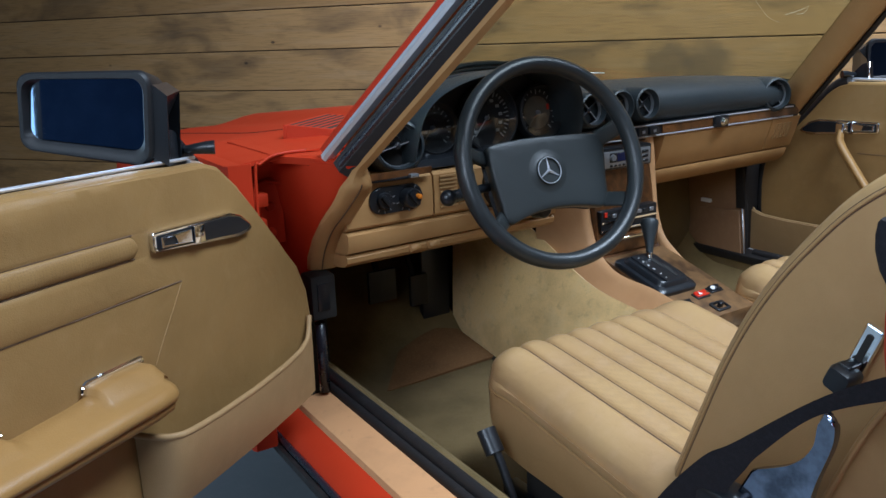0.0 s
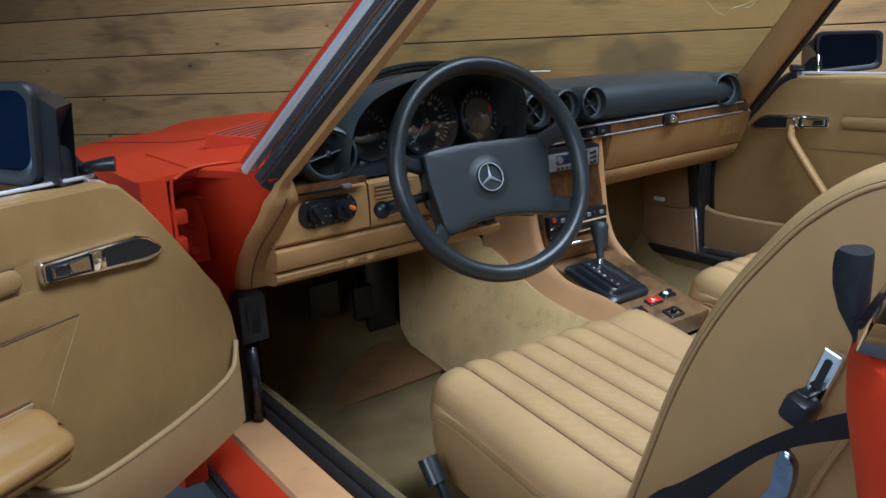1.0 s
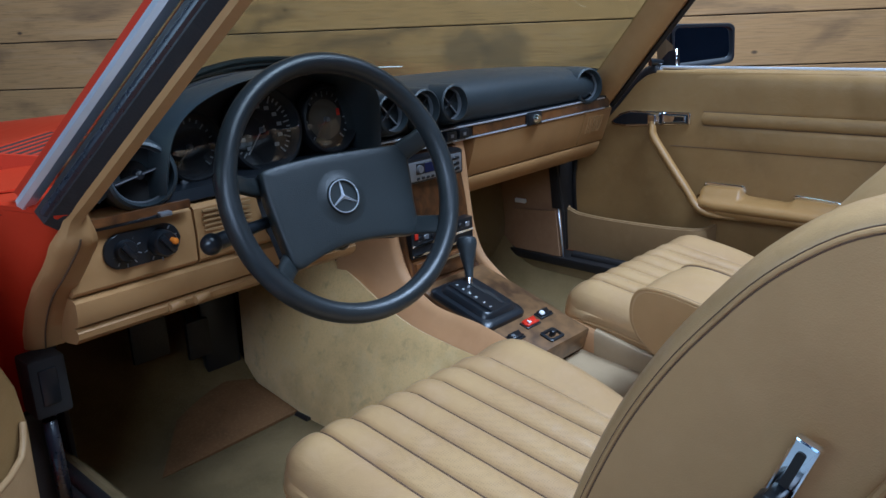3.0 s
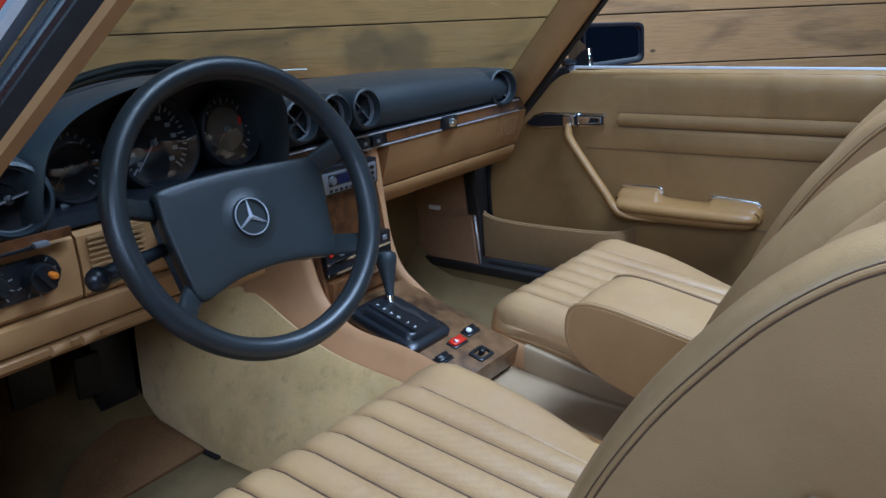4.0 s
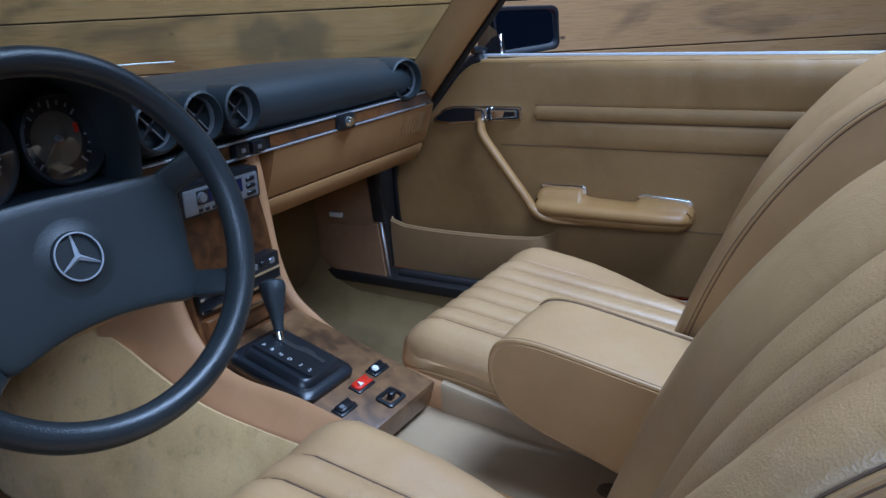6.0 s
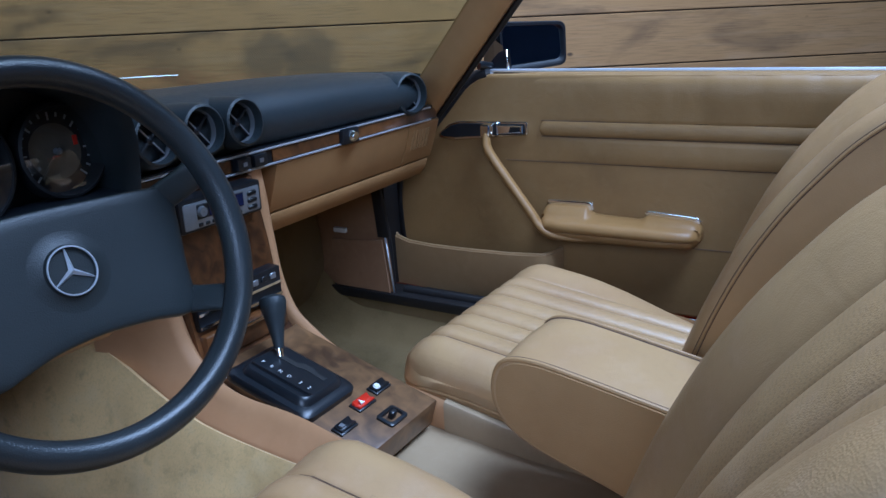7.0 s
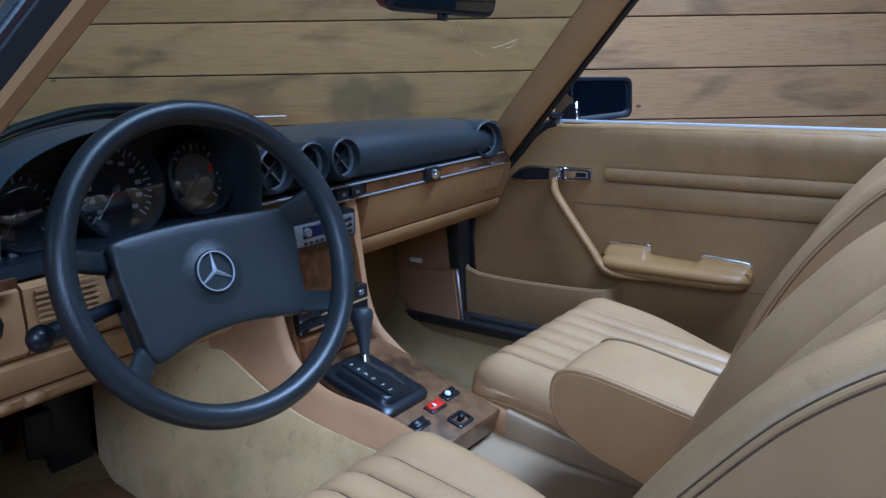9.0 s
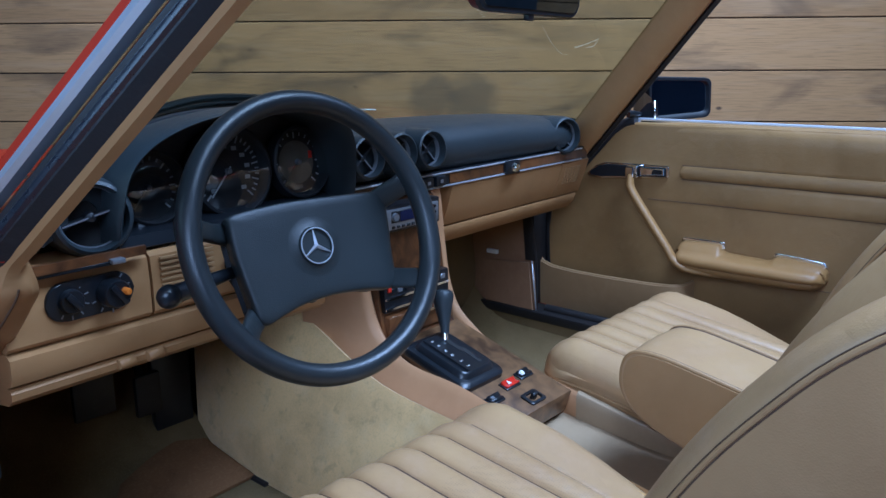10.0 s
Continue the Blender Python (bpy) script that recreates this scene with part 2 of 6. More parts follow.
PLATE_VENEER = wood("worn_console_veneer", (0.23, 0.122, 0.048), (0.06, 0.032, 0.016), 0.1)


WALL_AT, WALL_TURN, BOARD, SEAM, STAIN = Vector((2.15, 1.7, 0)), radians(-53), 0.245, 0.975, (-0.12, 0.845)
ALONG = Vector((math.cos(WALL_TURN), math.sin(WALL_TURN), 0))
INTO = Vector((-ALONG.y, ALONG.x, 0))            # away from the car


def board_material():
    """Rustic boards: each board its own tone, long grain, knots and dark stains."""
    m = bpy.data.materials.new("rustic_boards")
    m.use_nodes = True
    nodes, links = m.node_tree.nodes, m.node_tree.links
    bsdf = nodes["Principled BSDF"]
    bsdf.inputs["Roughness"].default_value = 0.6
    bsdf.inputs["Specular IOR Level"].default_value = 0.3
    info = nodes.new("ShaderNodeObjectInfo")
    coord = nodes.new("ShaderNodeTexCoord")
    shift = nodes.new("ShaderNodeVectorMath")
    shift.operation = "MULTIPLY_ADD"
    links.new(info.outputs["Random"], shift.inputs[0])
    shift.inputs[1].default_value = (37.0, 11.0, 23.0)
    links.new(coord.outputs["Object"], shift.inputs[2])

    def noise_at(stretch, scale, detail, distortion=0.0):
        mapping = nodes.new("ShaderNodeMapping")
        mapping.inputs["Scale"].default_value = stretch
        links.new(shift.outputs[0], mapping.inputs["Vector"])
        tex = nodes.new("ShaderNodeTexNoise")
        tex.inputs["Scale"].default_value, tex.inputs["Detail"].default_value, tex.inputs["Distortion"].default_value = scale, detail, distortion
        links.new(mapping.outputs[0], tex.inputs["Vector"])
        return tex.outputs["Fac"], mapping.outputs[0]

    def over(out, fac, tone, low, high, strength):
        rng = nodes.new("ShaderNodeMapRange")
        rng.inputs["From Min"].default_value, rng.inputs["From Max"].default_value, rng.inputs["To Max"].default_value = low, high, strength
        links.new(fac, rng.inputs["Value"])
        mix = nodes.new("ShaderNodeMix")
        mix.data_type = "RGBA"
        links.new(rng.outputs["Result"], mix.inputs["Factor"])
        links.new(out, mix.inputs[6])
        mix.inputs[7].default_value = (*tone, 1)
        return mix.outputs[2]

    ramp = nodes.new("ShaderNodeValToRGB")
    ramp.color_ramp.elements[0].color = (0.245, 0.134, 0.050, 1)
    ramp.color_ramp.elements[1].color = (0.345, 0.195, 0.076, 1)
    links.new(info.outputs["Random"], ramp.inputs[0])
    out = ramp.outputs[0]
    fine, _ = noise_at((1.6, 1, 34), 5, 8, 0.5)
    out = over(out, fine, (0.085, 0.048, 0.023), 0.47, 0.75, 0.5)
    streak, _ = noise_at((0.7, 1, 7), 3, 6, 0.8)
    out = over(out, streak, (0.34, 0.215, 0.11), 0.5, 0.75, 0.5)
    stain, _ = noise_at((1.1, 1, 3.0), 1.6, 6, 0.6)
    out = over(out, stain, (0.055, 0.034, 0.02), 0.53, 0.74, 0.8)
    mapping = nodes.new("ShaderNodeMapping")
    mapping.inputs["Scale"].default_value = (2.0, 0.01, 3.4)
    links.new(shift.outputs[0], mapping.inputs["Vector"])
    knots = nodes.new("ShaderNodeTexVoronoi")
    knots.inputs["Scale"].default_value = 1.9
    links.new(mapping.outputs[0], knots.inputs["Vector"])
    out = over(out, knots.outputs["Distance"], (0.03, 0.017, 0.01), 0.075, 0.03, 0.85)
    # a pair of dark oval stains on one stretch of the wall
    geo = nodes.new("ShaderNodeNewGeometry")
    rough_edge, _ = noise_at((1, 1, 1), 14, 4)
    for side in (-0.10, 0.10):
        at = WALL_AT + ALONG * (STAIN[0] + side) + Vector((0, 0, STAIN[1]))
        gap = nodes.new("ShaderNodeVectorMath")
        gap.operation = "DISTANCE"
        links.new(geo.outputs["Position"], gap.inputs[0])
        gap.inputs[1].default_value = at
        wob = nodes.new("ShaderNodeMath")
        wob.operation = "MULTIPLY_ADD"
        wob.inputs[1].default_value = 0.10
        links.new(rough_edge, wob.inputs[0])
        links.new(gap.outputs["Value"], wob.inputs[2])
        out = over(out, wob.outputs[0], (0.085, 0.058, 0.036), 0.20, 0.13, 0.6)
    links.new(out, bsdf.inputs["Base Color"])
    bump = nodes.new("ShaderNodeBump")
    bump.inputs["Strength"].default_value, bump.inputs["Distance"].default_value = 0.3, 0.002
    links.new(fine, bump.inputs["Height"])
    links.new(bump.outputs[0], bsdf.inputs["Normal"])
    return m


BOARDS = board_material()
GAP = material("board_gap", (0.045, 0.028, 0.017), 0.9)


def glass_material(name, tint, gleam, rough=0.0):
    m = bpy.data.materials.new(name)
    m.use_nodes = True
    nodes, links = m.node_tree.nodes, m.node_tree.links
    clear = nodes.new("ShaderNodeBsdfTransparent")
    clear.inputs[0].default_value = (*tint, 1)
    gloss = nodes.new("ShaderNodeBsdfGlossy")
    gloss.inputs["Roughness"].default_value = rough
    mix = nodes.new("ShaderNodeMixShader")
    mix.inputs[0].default_value = gleam
    links.new(clear.outputs[0], mix.inputs[1])
    links.new(gloss.outputs[0], mix.inputs[2])
    links.new(mix.outputs[0], nodes["Material Output"].inputs[0])
    return m


WINDSCREEN = glass_material("tinted_windscreen_glass", (0.76, 0.78, 0.69), 0.03)
CLEAR = glass_material("instrument_glass", (0.90, 0.90, 0.88), 0.10)


# ---- building helpers ----
def thing(name, base, label, category, group="", kind=""):
    ob = new(name)
    ob.location = base
    ob.empty_display_size = 0.05
    return tagged(ob, label, category, group, kind)


def part(name, bm, mat, parent=None, label="", smooth=40, weld=True):
    """Links a bmesh (in world coordinates) as one mesh object under a thing or a part."""
    if weld:
        bmesh.ops.remove_doubles(bm, verts=bm.verts, dist=1e-5)
    bmesh.ops.recalc_face_normals(bm, faces=bm.faces)
    for e in bm.edges:
        e.smooth = len(e.link_faces) == 2 and e.calc_face_angle(0) < radians(smooth)
    for f in bm.faces:
        f.smooth = len(f.verts) < 5
    me = bpy.data.meshes.new(name)
    bm.to_mesh(me)
    bm.free()
    me.materials.append(mat)
    ob = new(name, me)
    if parent:
        ob.parent = parent
        base = parent.matrix_basis if parent.type == "EMPTY" else Matrix()
        ob.matrix_parent_inverse = base.inverted()
    return tagged(ob, label)


def box(lo, hi, bevel=0.0, seg=2, bm=None, m=None):
    bm = bm or bmesh.new()
    one = bmesh.new()
    bmesh.ops.create_cube(one, size=1)
    lo, hi = Vector(lo), Vector(hi)
    for v in one.verts:
        v.co = Vector(((lo + hi) / 2)[i] + v.co[i] * (hi - lo)[i] for i in range(3))
    if bevel:
        bmesh.ops.bevel(one, geom=one.edges[:], offset=bevel, segments=seg, affect="EDGES", profile=0.5)
    if m:
        one.transform(m)
    return join(bm, one)


def join(bm, one):
    me = bpy.data.meshes.new("tmp")
    one.to_mesh(me)
    one.free()
    bm.from_mesh(me)
    bpy.data.meshes.remove(me)
    return bm


def loft(rings, caps=True, closed=True, bm=None):
    bm = bm or bmesh.new()
    rows = [[bm.verts.new(p) for p in ring] for ring in rings]
    n = len(rows[0])
    for a, b in zip(rows, rows[1:]):
        for i in range(n if closed else n - 1):
            j = (i + 1) % n
            bm.faces.new((a[i], a[j], b[j], b[i]))
    if caps and closed:
        bm.faces.new(rows[0][::-1])
        bm.faces.new(rows[-1])
    return bm


def spline(points, steps=8, closed=False):
    """Catmull-Rom through points."""
    pts = [Vector(p) for p in points]
    out, n = [], len(pts)
    for i in range(n if closed else n - 1):
        if closed:
            a, b, c, d = (pts[(i + k - 1) % n] for k in range(4))
        else:
            b, c = pts[i], pts[i + 1]
            a = pts[i - 1] if i else b * 2 - c
            d = pts[i + 2] if i + 2 < n else c * 2 - b
        for k in range(steps):
            t = k / steps
            out.append(0.5 * (2 * b + (c - a) * t + (2 * a - 5 * b + 4 * c - d) * t * t + (3 * b - a - 3 * c + d) * t ** 3))
    if not closed:
        out.append(pts[-1])
    return out


def tube(path, r, n=10, closed=False, flat=1.0, bm=None, up=None):
    """A tube along a path; r a number or one for each point; flat squeezes it along its second axis."""
    path = [Vector(p) for p in path]
    rings, side = [], None
    for i, p in enumerate(path):
        a = path[i - 1] if i or closed else p
        b = path[(i + 1) % len(path)] if i + 1 < len(path) or closed else p
        d = (b - a).normalized()
        if side is None:
            side = d.cross(Vector(up) if up else (Vector((0, 0, 1)) if abs(d.z) < 0.9 else Vector((0, 1, 0)))).normalized()
        side = (side - d * side.dot(d)).normalized()
        other = d.cross(side)
        rr = r[i] if isinstance(r, (list, tuple)) else r
        rings.append([p + side * math.cos(2 * math.pi * k / n) * rr + other * math.sin(2 * math.pi * k / n) * rr * flat for k in range(n)])
    if closed:
        rings.append(rings[0])
    return loft(rings, caps=not closed, bm=bm)


def prism(outline, place, d0, d1, bevel=0.0, seg=2, bm=None):
    """A 2D outline extruded from d0 to d1; place(a, b, d) gives the point."""
    one = bmesh.new()
    n = len(outline)
    lo = [one.verts.new(place(a, b, d0)) for a, b in outline]
    hi = [one.verts.new(place(a, b, d1)) for a, b in outline]
    one.faces.new(lo[::-1])
    one.faces.new(hi)
    rim = []
    for i in range(n):
        f = one.faces.new((lo[i], lo[(i + 1) % n], hi[(i + 1) % n], hi[i]))
    if bevel:
        edges = [e for e in one.edges if (e.verts[0] in hi and e.verts[1] in hi) or (e.verts[0] in lo and e.verts[1] in lo)]
        bmesh.ops.bevel(one, geom=edges, offset=bevel, segments=seg, affect="EDGES", profile=0.5)
    return join(bm or bmesh.new(), one)


def rounded(w, h, r, n=6, cx=0.0, cy=0.0):
    """A rounded rectangle's outline, w by h, about (cx, cy)."""
    out = []
    for sx, sy, a0 in ((1, 1, 0), (-1, 1, 90), (-1, -1, 180), (1, -1, 270)):
        for k in range(n + 1):
            a = radians(a0 + 90 * k / n)
            out.append((cx + sx * (w / 2 - r) + r * math.cos(a), cy + sy * (h / 2 - r) + r * math.sin(a)))
    return out


def sheet(nu, nv, f, thick=0.0, bm=None):
    """A grid f(u, v), u and v from 0 to 1, with a thickness along its normals if given."""
    one = bmesh.new()
    rows = [[one.verts.new(f(i / nu, j / nv)) for i in range(nu + 1)] for j in range(nv + 1)]
    for j in range(nv):
        for i in range(nu):
            one.faces.new((rows[j][i], rows[j][i + 1], rows[j + 1][i + 1], rows[j + 1][i]))
    if thick:
        bmesh.ops.recalc_face_normals(one, faces=one.faces)
        bmesh.ops.solidify(one, geom=one.faces[:], thickness=thick)
    return join(bm or bmesh.new(), one)


def lathe(profile, m, n=28, bm=None, caps=False):
    """Rows (r, h) turned round the z axis of the pose m."""
    rings = [[m @ Vector((r * math.cos(2 * math.pi * k / n), r * math.sin(2 * math.pi * k / n), h)) for k in range(n)] for r, h in profile]
    return loft(rings, caps=caps, bm=bm)


def basis(origin, ex, ez):
    """A pose with the given x and z directions."""
    ez = Vector(ez).normalized()
    ex = Vector(ex)
    ex = (ex - ez * ex.dot(ez)).normalized()
    ey = ez.cross(ex)
    return Matrix(((ex.x, ey.x, ez.x, origin[0]), (ex.y, ey.y, ez.y, origin[1]), (ex.z, ey.z, ez.z, origin[2]), (0, 0, 0, 1)))


def smoothstep(a, b, x):
    t = min(1, max(0, (x - a) / (b - a)))
    return t * t * (3 - 2 * t)


def interp(rows, x):
    """Straight lines through rows (x, y)."""
    if x <= rows[0][0]:
        return rows[0][1]
    for (a, p), (b, q) in zip(rows, rows[1:]):
        if x <= b:
            return p + (q - p) * (x - a) / (b - a)
    return rows[-1][1]


# ---- setting: showroom ----
ground = part("floor", box((-7, -6, -0.1), (9, 11, 0.0)), GREY_FLOOR, label="grey painted showroom floor with a dull sheen")
tagged(ground, category="floor", kind="structure")


def wall_place(a, b, d):
    return WALL_AT + ALONG * a + INTO * d + Vector((0, 0, b))


wall_boards = part("wall_boards", prism([(-8, 0), (5, 0), (5, 3.6), (-8, 3.6)], wall_place, 0.012, 0.16), GAP, label="showroom wall clad in long rustic brown boards")
tagged(wall_boards, category="wall", kind="structure")
for name, lo, hi, mat in (("wall_rear", (-7, -6.1, 0), (9, -6, 3.6), REAR_WALL), ("wall_left", (-7.1, -6, 0), (-7, 11, 3.6), DARK_WALL),
                          ("wall_right", (9, -6, 0), (9.1, 11, 3.6), PLASTER), ("wall_front", (-7, 11, 0), (9, 11.1, 3.6), PLASTER)):
    tagged(part(name, box(lo, hi), mat, label="plain dark showroom wall" if mat in (DARK_WALL, REAR_WALL) else "plain pale showroom wall"), category="wall", kind="structure")
# added glowing pane, out of view; its reflection gives the driver mirror's bright strip
GLOW = bpy.data.materials.new("added_glow_pane")
GLOW.use_nodes = True
GLOW.node_tree.nodes["Principled BSDF"].inputs["Emission Color"].default_value = (0.45, 0.72, 1.0, 1)
GLOW.node_tree.nodes["Principled BSDF"].inputs["Emission Strength"].default_value = 1.6
window = thing("window_1", (-7, -1.62, 0.4), "tall glowing window pane added for the bright strip in the door mirror", "window", kind="structure")
part("pane", box((-7.0, -2.36, 0.4), (-6.985, -0.99, 2.9)), GLOW, window)
for y in (-2.38, -1.69, -1.01):
    part("window_frame", box((-7.0, y, 0.36), (-6.96, y + 0.05, 2.94), 0.004), PLASTER, window)
for z in (0.36, 2.9):
    part("window_frame", box((-7.0, -2.33, z), (-6.965, -1.01, z + 0.05), 0.004), PLASTER, window)
tagged(part("ceiling", box((-7, -6, 3.6), (9, 11, 3.7)), CEILING, label="plain pale showroom ceiling"), category="ceiling", kind="structure")



def spline_2d(points, steps):
    return [(p.x, p.y) for p in spline([Vector((a, b, 0)) for a, b in points], steps)]


# ---- car body ----
car = thing("convertible_car", (0, 1.0, 0), "red open-top car with its driver door open", "car")


def hood_z(x, y):
    """Height of the bonnet: a low flat bulge between two fender crowns."""
    fall = -0.085 * max(0, y - 0.45) - 0.06 * smoothstep(1.5, 1.9, y) + 0.012 * smoothstep(0.75, 0.30, y) * smoothstep(0.45, 0.64, abs(x))
    bulge = 0.028 * smoothstep(0.50, 0.34, abs(x)) + 0.018 * smoothstep(0.74, 0.55, abs(x))
    return 0.852 + fall + bulge


def cowl_y(x):
    """Foot of the windscreen, bowed forward in the middle."""
    return 0.14 + 0.054 * x + 0.29 * (1 - min(1.0, (x / 0.735) ** 2))


def build_body():
    def bonnet(u, v):
        x = -0.655 + 1.31 * u
        y0 = cowl_y(x) + 0.17
        y = y0 + (1.79 - y0) * v
        return Vector((x, y, hood_z(x, y)))
    part("bonnet", sheet(48, 40, bonnet, 0.012), RED, car, "red bonnet with a low raised centre")

    def fender(sx):
        def f(u, v):
            y0 = 0.155 if sx < 0 else 0.34
            y = y0 + (1.80 - y0) * v
            a = u * 1.0
            if a < 0.35:
                x = 0.6575 + 0.1875 * a / 0.35
                z = hood_z(x, y) - 0.010 * (a / 0.35) ** 3
            elif a < 0.6:
                t = (a - 0.35) / 0.25 * math.pi / 2
                x, z = 0.845 + 0.045 * math.sin(t), hood_z(0.845, y) - 0.010 - 0.050 * (1 - math.cos(t))
            else:
                t = (a - 0.6) / 0.4
                x, z = 0.890 + 0.01 * math.sin(t * math.pi), hood_z(0.845, y) - 0.060 - (0.36 + 0.19 * smoothstep(0.45, 0.75, y)) * t
            return Vector((sx * (x - 0.55 * (x - 0.657) * smoothstep(0.8, 1.85, y)), y, z))
        part("front_fender", sheet(26, 30, f, 0.008), RED, car)
    fender(-1)
    fender(1)
    # scuttle between bonnet and windscreen, with a louvred intake at each end
    part("scuttle", sheet(40, 8, lambda u, v: Vector((-0.71 + 1.42 * u, cowl_y(-0.71 + 1.42 * u) + 0.01 + 0.20 * v, 0.856 + 0.03 * smoothstep(0.74, 0.5, abs(-0.71 + 1.42 * u)) - 0.012 * v)), 0.008), RED, car)
    for sx in (-1, 1):
        lean = Matrix.Translation((sx * 0.602, 0.362, hood_z(0.602, 0.362) + 0.0005)) @ Matrix.Rotation(radians(-sx * 43), 4, "Z") @ Matrix.Rotation(radians(5), 4, "X")
        grille = part("air_intake", box((-0.100, -0.044, -0.02), (0.100, 0.044, 0.0085), 0.001, 1, m=lean), DARK, car, "red air intake with narrow dark slots")
        for lo, hi in (((-0.106, -0.050), (0.106, -0.043)), ((-0.106, 0.043), (0.106, 0.050)), ((-0.106, -0.043), (-0.099, 0.043)), ((0.099, -0.043), (0.106, 0.043))):
            part("intake_frame", box((*lo, -0.02), (*hi, 0.0095), 0.0006, 1, m=lean), RED, grille)
        for k in range(5):
            y = -0.030 + 0.0145 * k
            part("louvre", box((-0.099, y, 0.006), (0.099, y + 0.0055, 0.0094), 0.0006, 1, m=lean), RED, grille)
    for sx in (-1, 1):
        part("bonnet_gap", tube([(sx * 0.6562, y, hood_z(0.656, y) - 0.0005) for y in [0.34 + 0.03 * k for k in range(48)]], 0.0022, 6), GAP_RED, car)
    # wipers resting on the scuttle
    for dx, dy, dz in ((0.0, 0.0, 0.0), (0.03, 0.03, -0.012)):
        part("wiper", tube(spline([(-0.46 + dx, 0.33 + dy, 0.935 + dz), (-0.36 + dx, 0.36 + dy, 0.962 + dz), (-0.24 + dx, 0.385 + dy, 0.978 + dz), (-0.10 + dx, 0.41 + dy, 0.972 + dz), (0.04 + dx, 0.42 + dy, 0.95 + dz)], 6), 0.0065, 8), BLACK_PLASTIC, car, "black wiper arm")
        part("wiper_blade", tube(spline([(-0.44 + dx, 0.35 + dy, 0.925 + dz), (-0.30 + dx, 0.385 + dy, 0.952 + dz), (-0.12 + dx, 0.415 + dy, 0.952 + dz), (0.02 + dx, 0.43 + dy, 0.935 + dz)], 6), 0.005, 6, flat=1.8), RUBBER, car)

    # front door pillar (left): hinge recess behind the fender, then a swept red post
    def post_y(z):
        return interp(((0.36, 0.235), (0.56, 0.225), (0.645, 0.213), (0.678, 0.198), (0.73, 0.148), (0.794, 0.060), (0.852, 0.006), (0.866, 0.0)), z)
    rings = []
    for z in (0.34, 0.45, 0.56, 0.62, 0.66, 0.70, 0.74, 0.775, 0.80, 0.82, 0.838, 0.852):
        e = post_y(z)
        deep = 0.30 - 0.10 * smoothstep(0.70, 0.852, z) ** 2
        curve = spline_2d(((-0.838, deep), (-0.80, deep + 0.004), (-0.775, deep - 0.012), (-0.760, min(deep - 0.03, e + 0.10)), (-0.746, e + 0.045), (-0.735, e + 0.012), (-0.722, e)), 5)
        rings.append([Vector((x, y, z)) for x, y in [(-0.885, 0.158), (-0.880, 0.150), (-0.842, 0.150), (-0.839, 0.155)] + curve + [(-0.700, e + 0.03), (-0.690, 0.40), (-0.885, 0.40)]])
    jamb = part("door_jamb", loft(rings), RED, car, "red painted door jamb with hinge recess")
    part("jamb_top", loft([[Vector((x, y, z)) for x, y in pts] for z, pts in (
        (0.846, ((-0.80, 0.165), (-0.79, 0.160), (-0.757, 0.10), (-0.735, 0.03), (-0.705, 0.01), (-0.690, 0.40), (-0.80, 0.40))),
        (0.858, ((-0.80, 0.162), (-0.79, 0.156), (-0.760, 0.10), (-0.742, 0.045), (-0.708, 0.03), (-0.690, 0.40), (-0.80, 0.40))),
        (0.8615, ((-0.80, 0.170), (-0.79, 0.162), (-0.762, 0.11), (-0.742, 0.07), (-0.710, 0.06), (-0.690, 0.40), (-0.80, 0.40))))]), RED, car)
    part("jamb_flange", tube(spline([(-0.838, 0.152, 0.60), (-0.837, 0.151, 0.76), (-0.834, 0.150, 0.845), (-0.826, 0.150, 0.850), (-0.805, 0.150, 0.861), (-0.775, 0.149, 0.8645), (-0.745, 0.148, 0.8645)], 4), 0.0028, 8), RED, jamb)
    part("jamb_hole", prism(rounded(0.008, 0.016, 0.0035, 4), lambda a, b, d: Vector((-0.7565 - d, 0.108 + a, 0.8525 + b)), 0.0, 0.003), DARK, jamb)
    # concave gusset under the lip, with two bolts and a slot
    top = spline([(-0.829, 0.153, 0.848), (-0.812, 0.150, 0.857), (-0.781, 0.149, 0.8625), (-0.750, 0.148, 0.8635), (-0.722, 0.140, 0.8625)], 6)
    foot = spline([(-0.812, 0.250, 0.795), (-0.792, 0.232, 0.806), (-0.770, 0.215, 0.803), (-0.753, 0.196, 0.803), (-0.737, 0.150, 0.822)], 6)
    part("gusset", loft([[p.lerp(q, v) + Vector((0.004, 0.045, -0.004)) * math.sin(math.pi * v) ** 0.9 * (1 - 0.6 * i / len(top)) for v in (0, 0.15, 0.3, 0.45, 0.6, 0.75, 0.88, 1.0)] + [q + Vector((0, 0.004, 0.002)), q.lerp(p, 0.5) + Vector((0, 0.07, 0.0))] for i, (p, q) in enumerate(zip(top, foot))]), RED, jamb)
    part("gusset_lip", tube([p + Vector((0, -0.001, 0)) for p in foot], 0.0028, 8), RED, jamb)
    for p in ((-0.757, 0.196, 0.815), (-0.745, 0.176, 0.828)):
        part("bolt", lathe([(0.0001, 0.009), (0.006, 0.009), (0.0072, 0.007), (0.0075, -0.006)], basis(p, (1, 0, 0), (-0.35, -0.9, 0.2)), 10), RED, jamb)
    part("gusset_slot", box((-0.0045, -0.003, -0.010), (0.0045, 0.003, 0.010), 0.002, m=Matrix.Translation((-0.7335, 0.139, 0.8465)) @ Matrix.Rotation(radians(38), 4, "Y")), DARK, jamb)
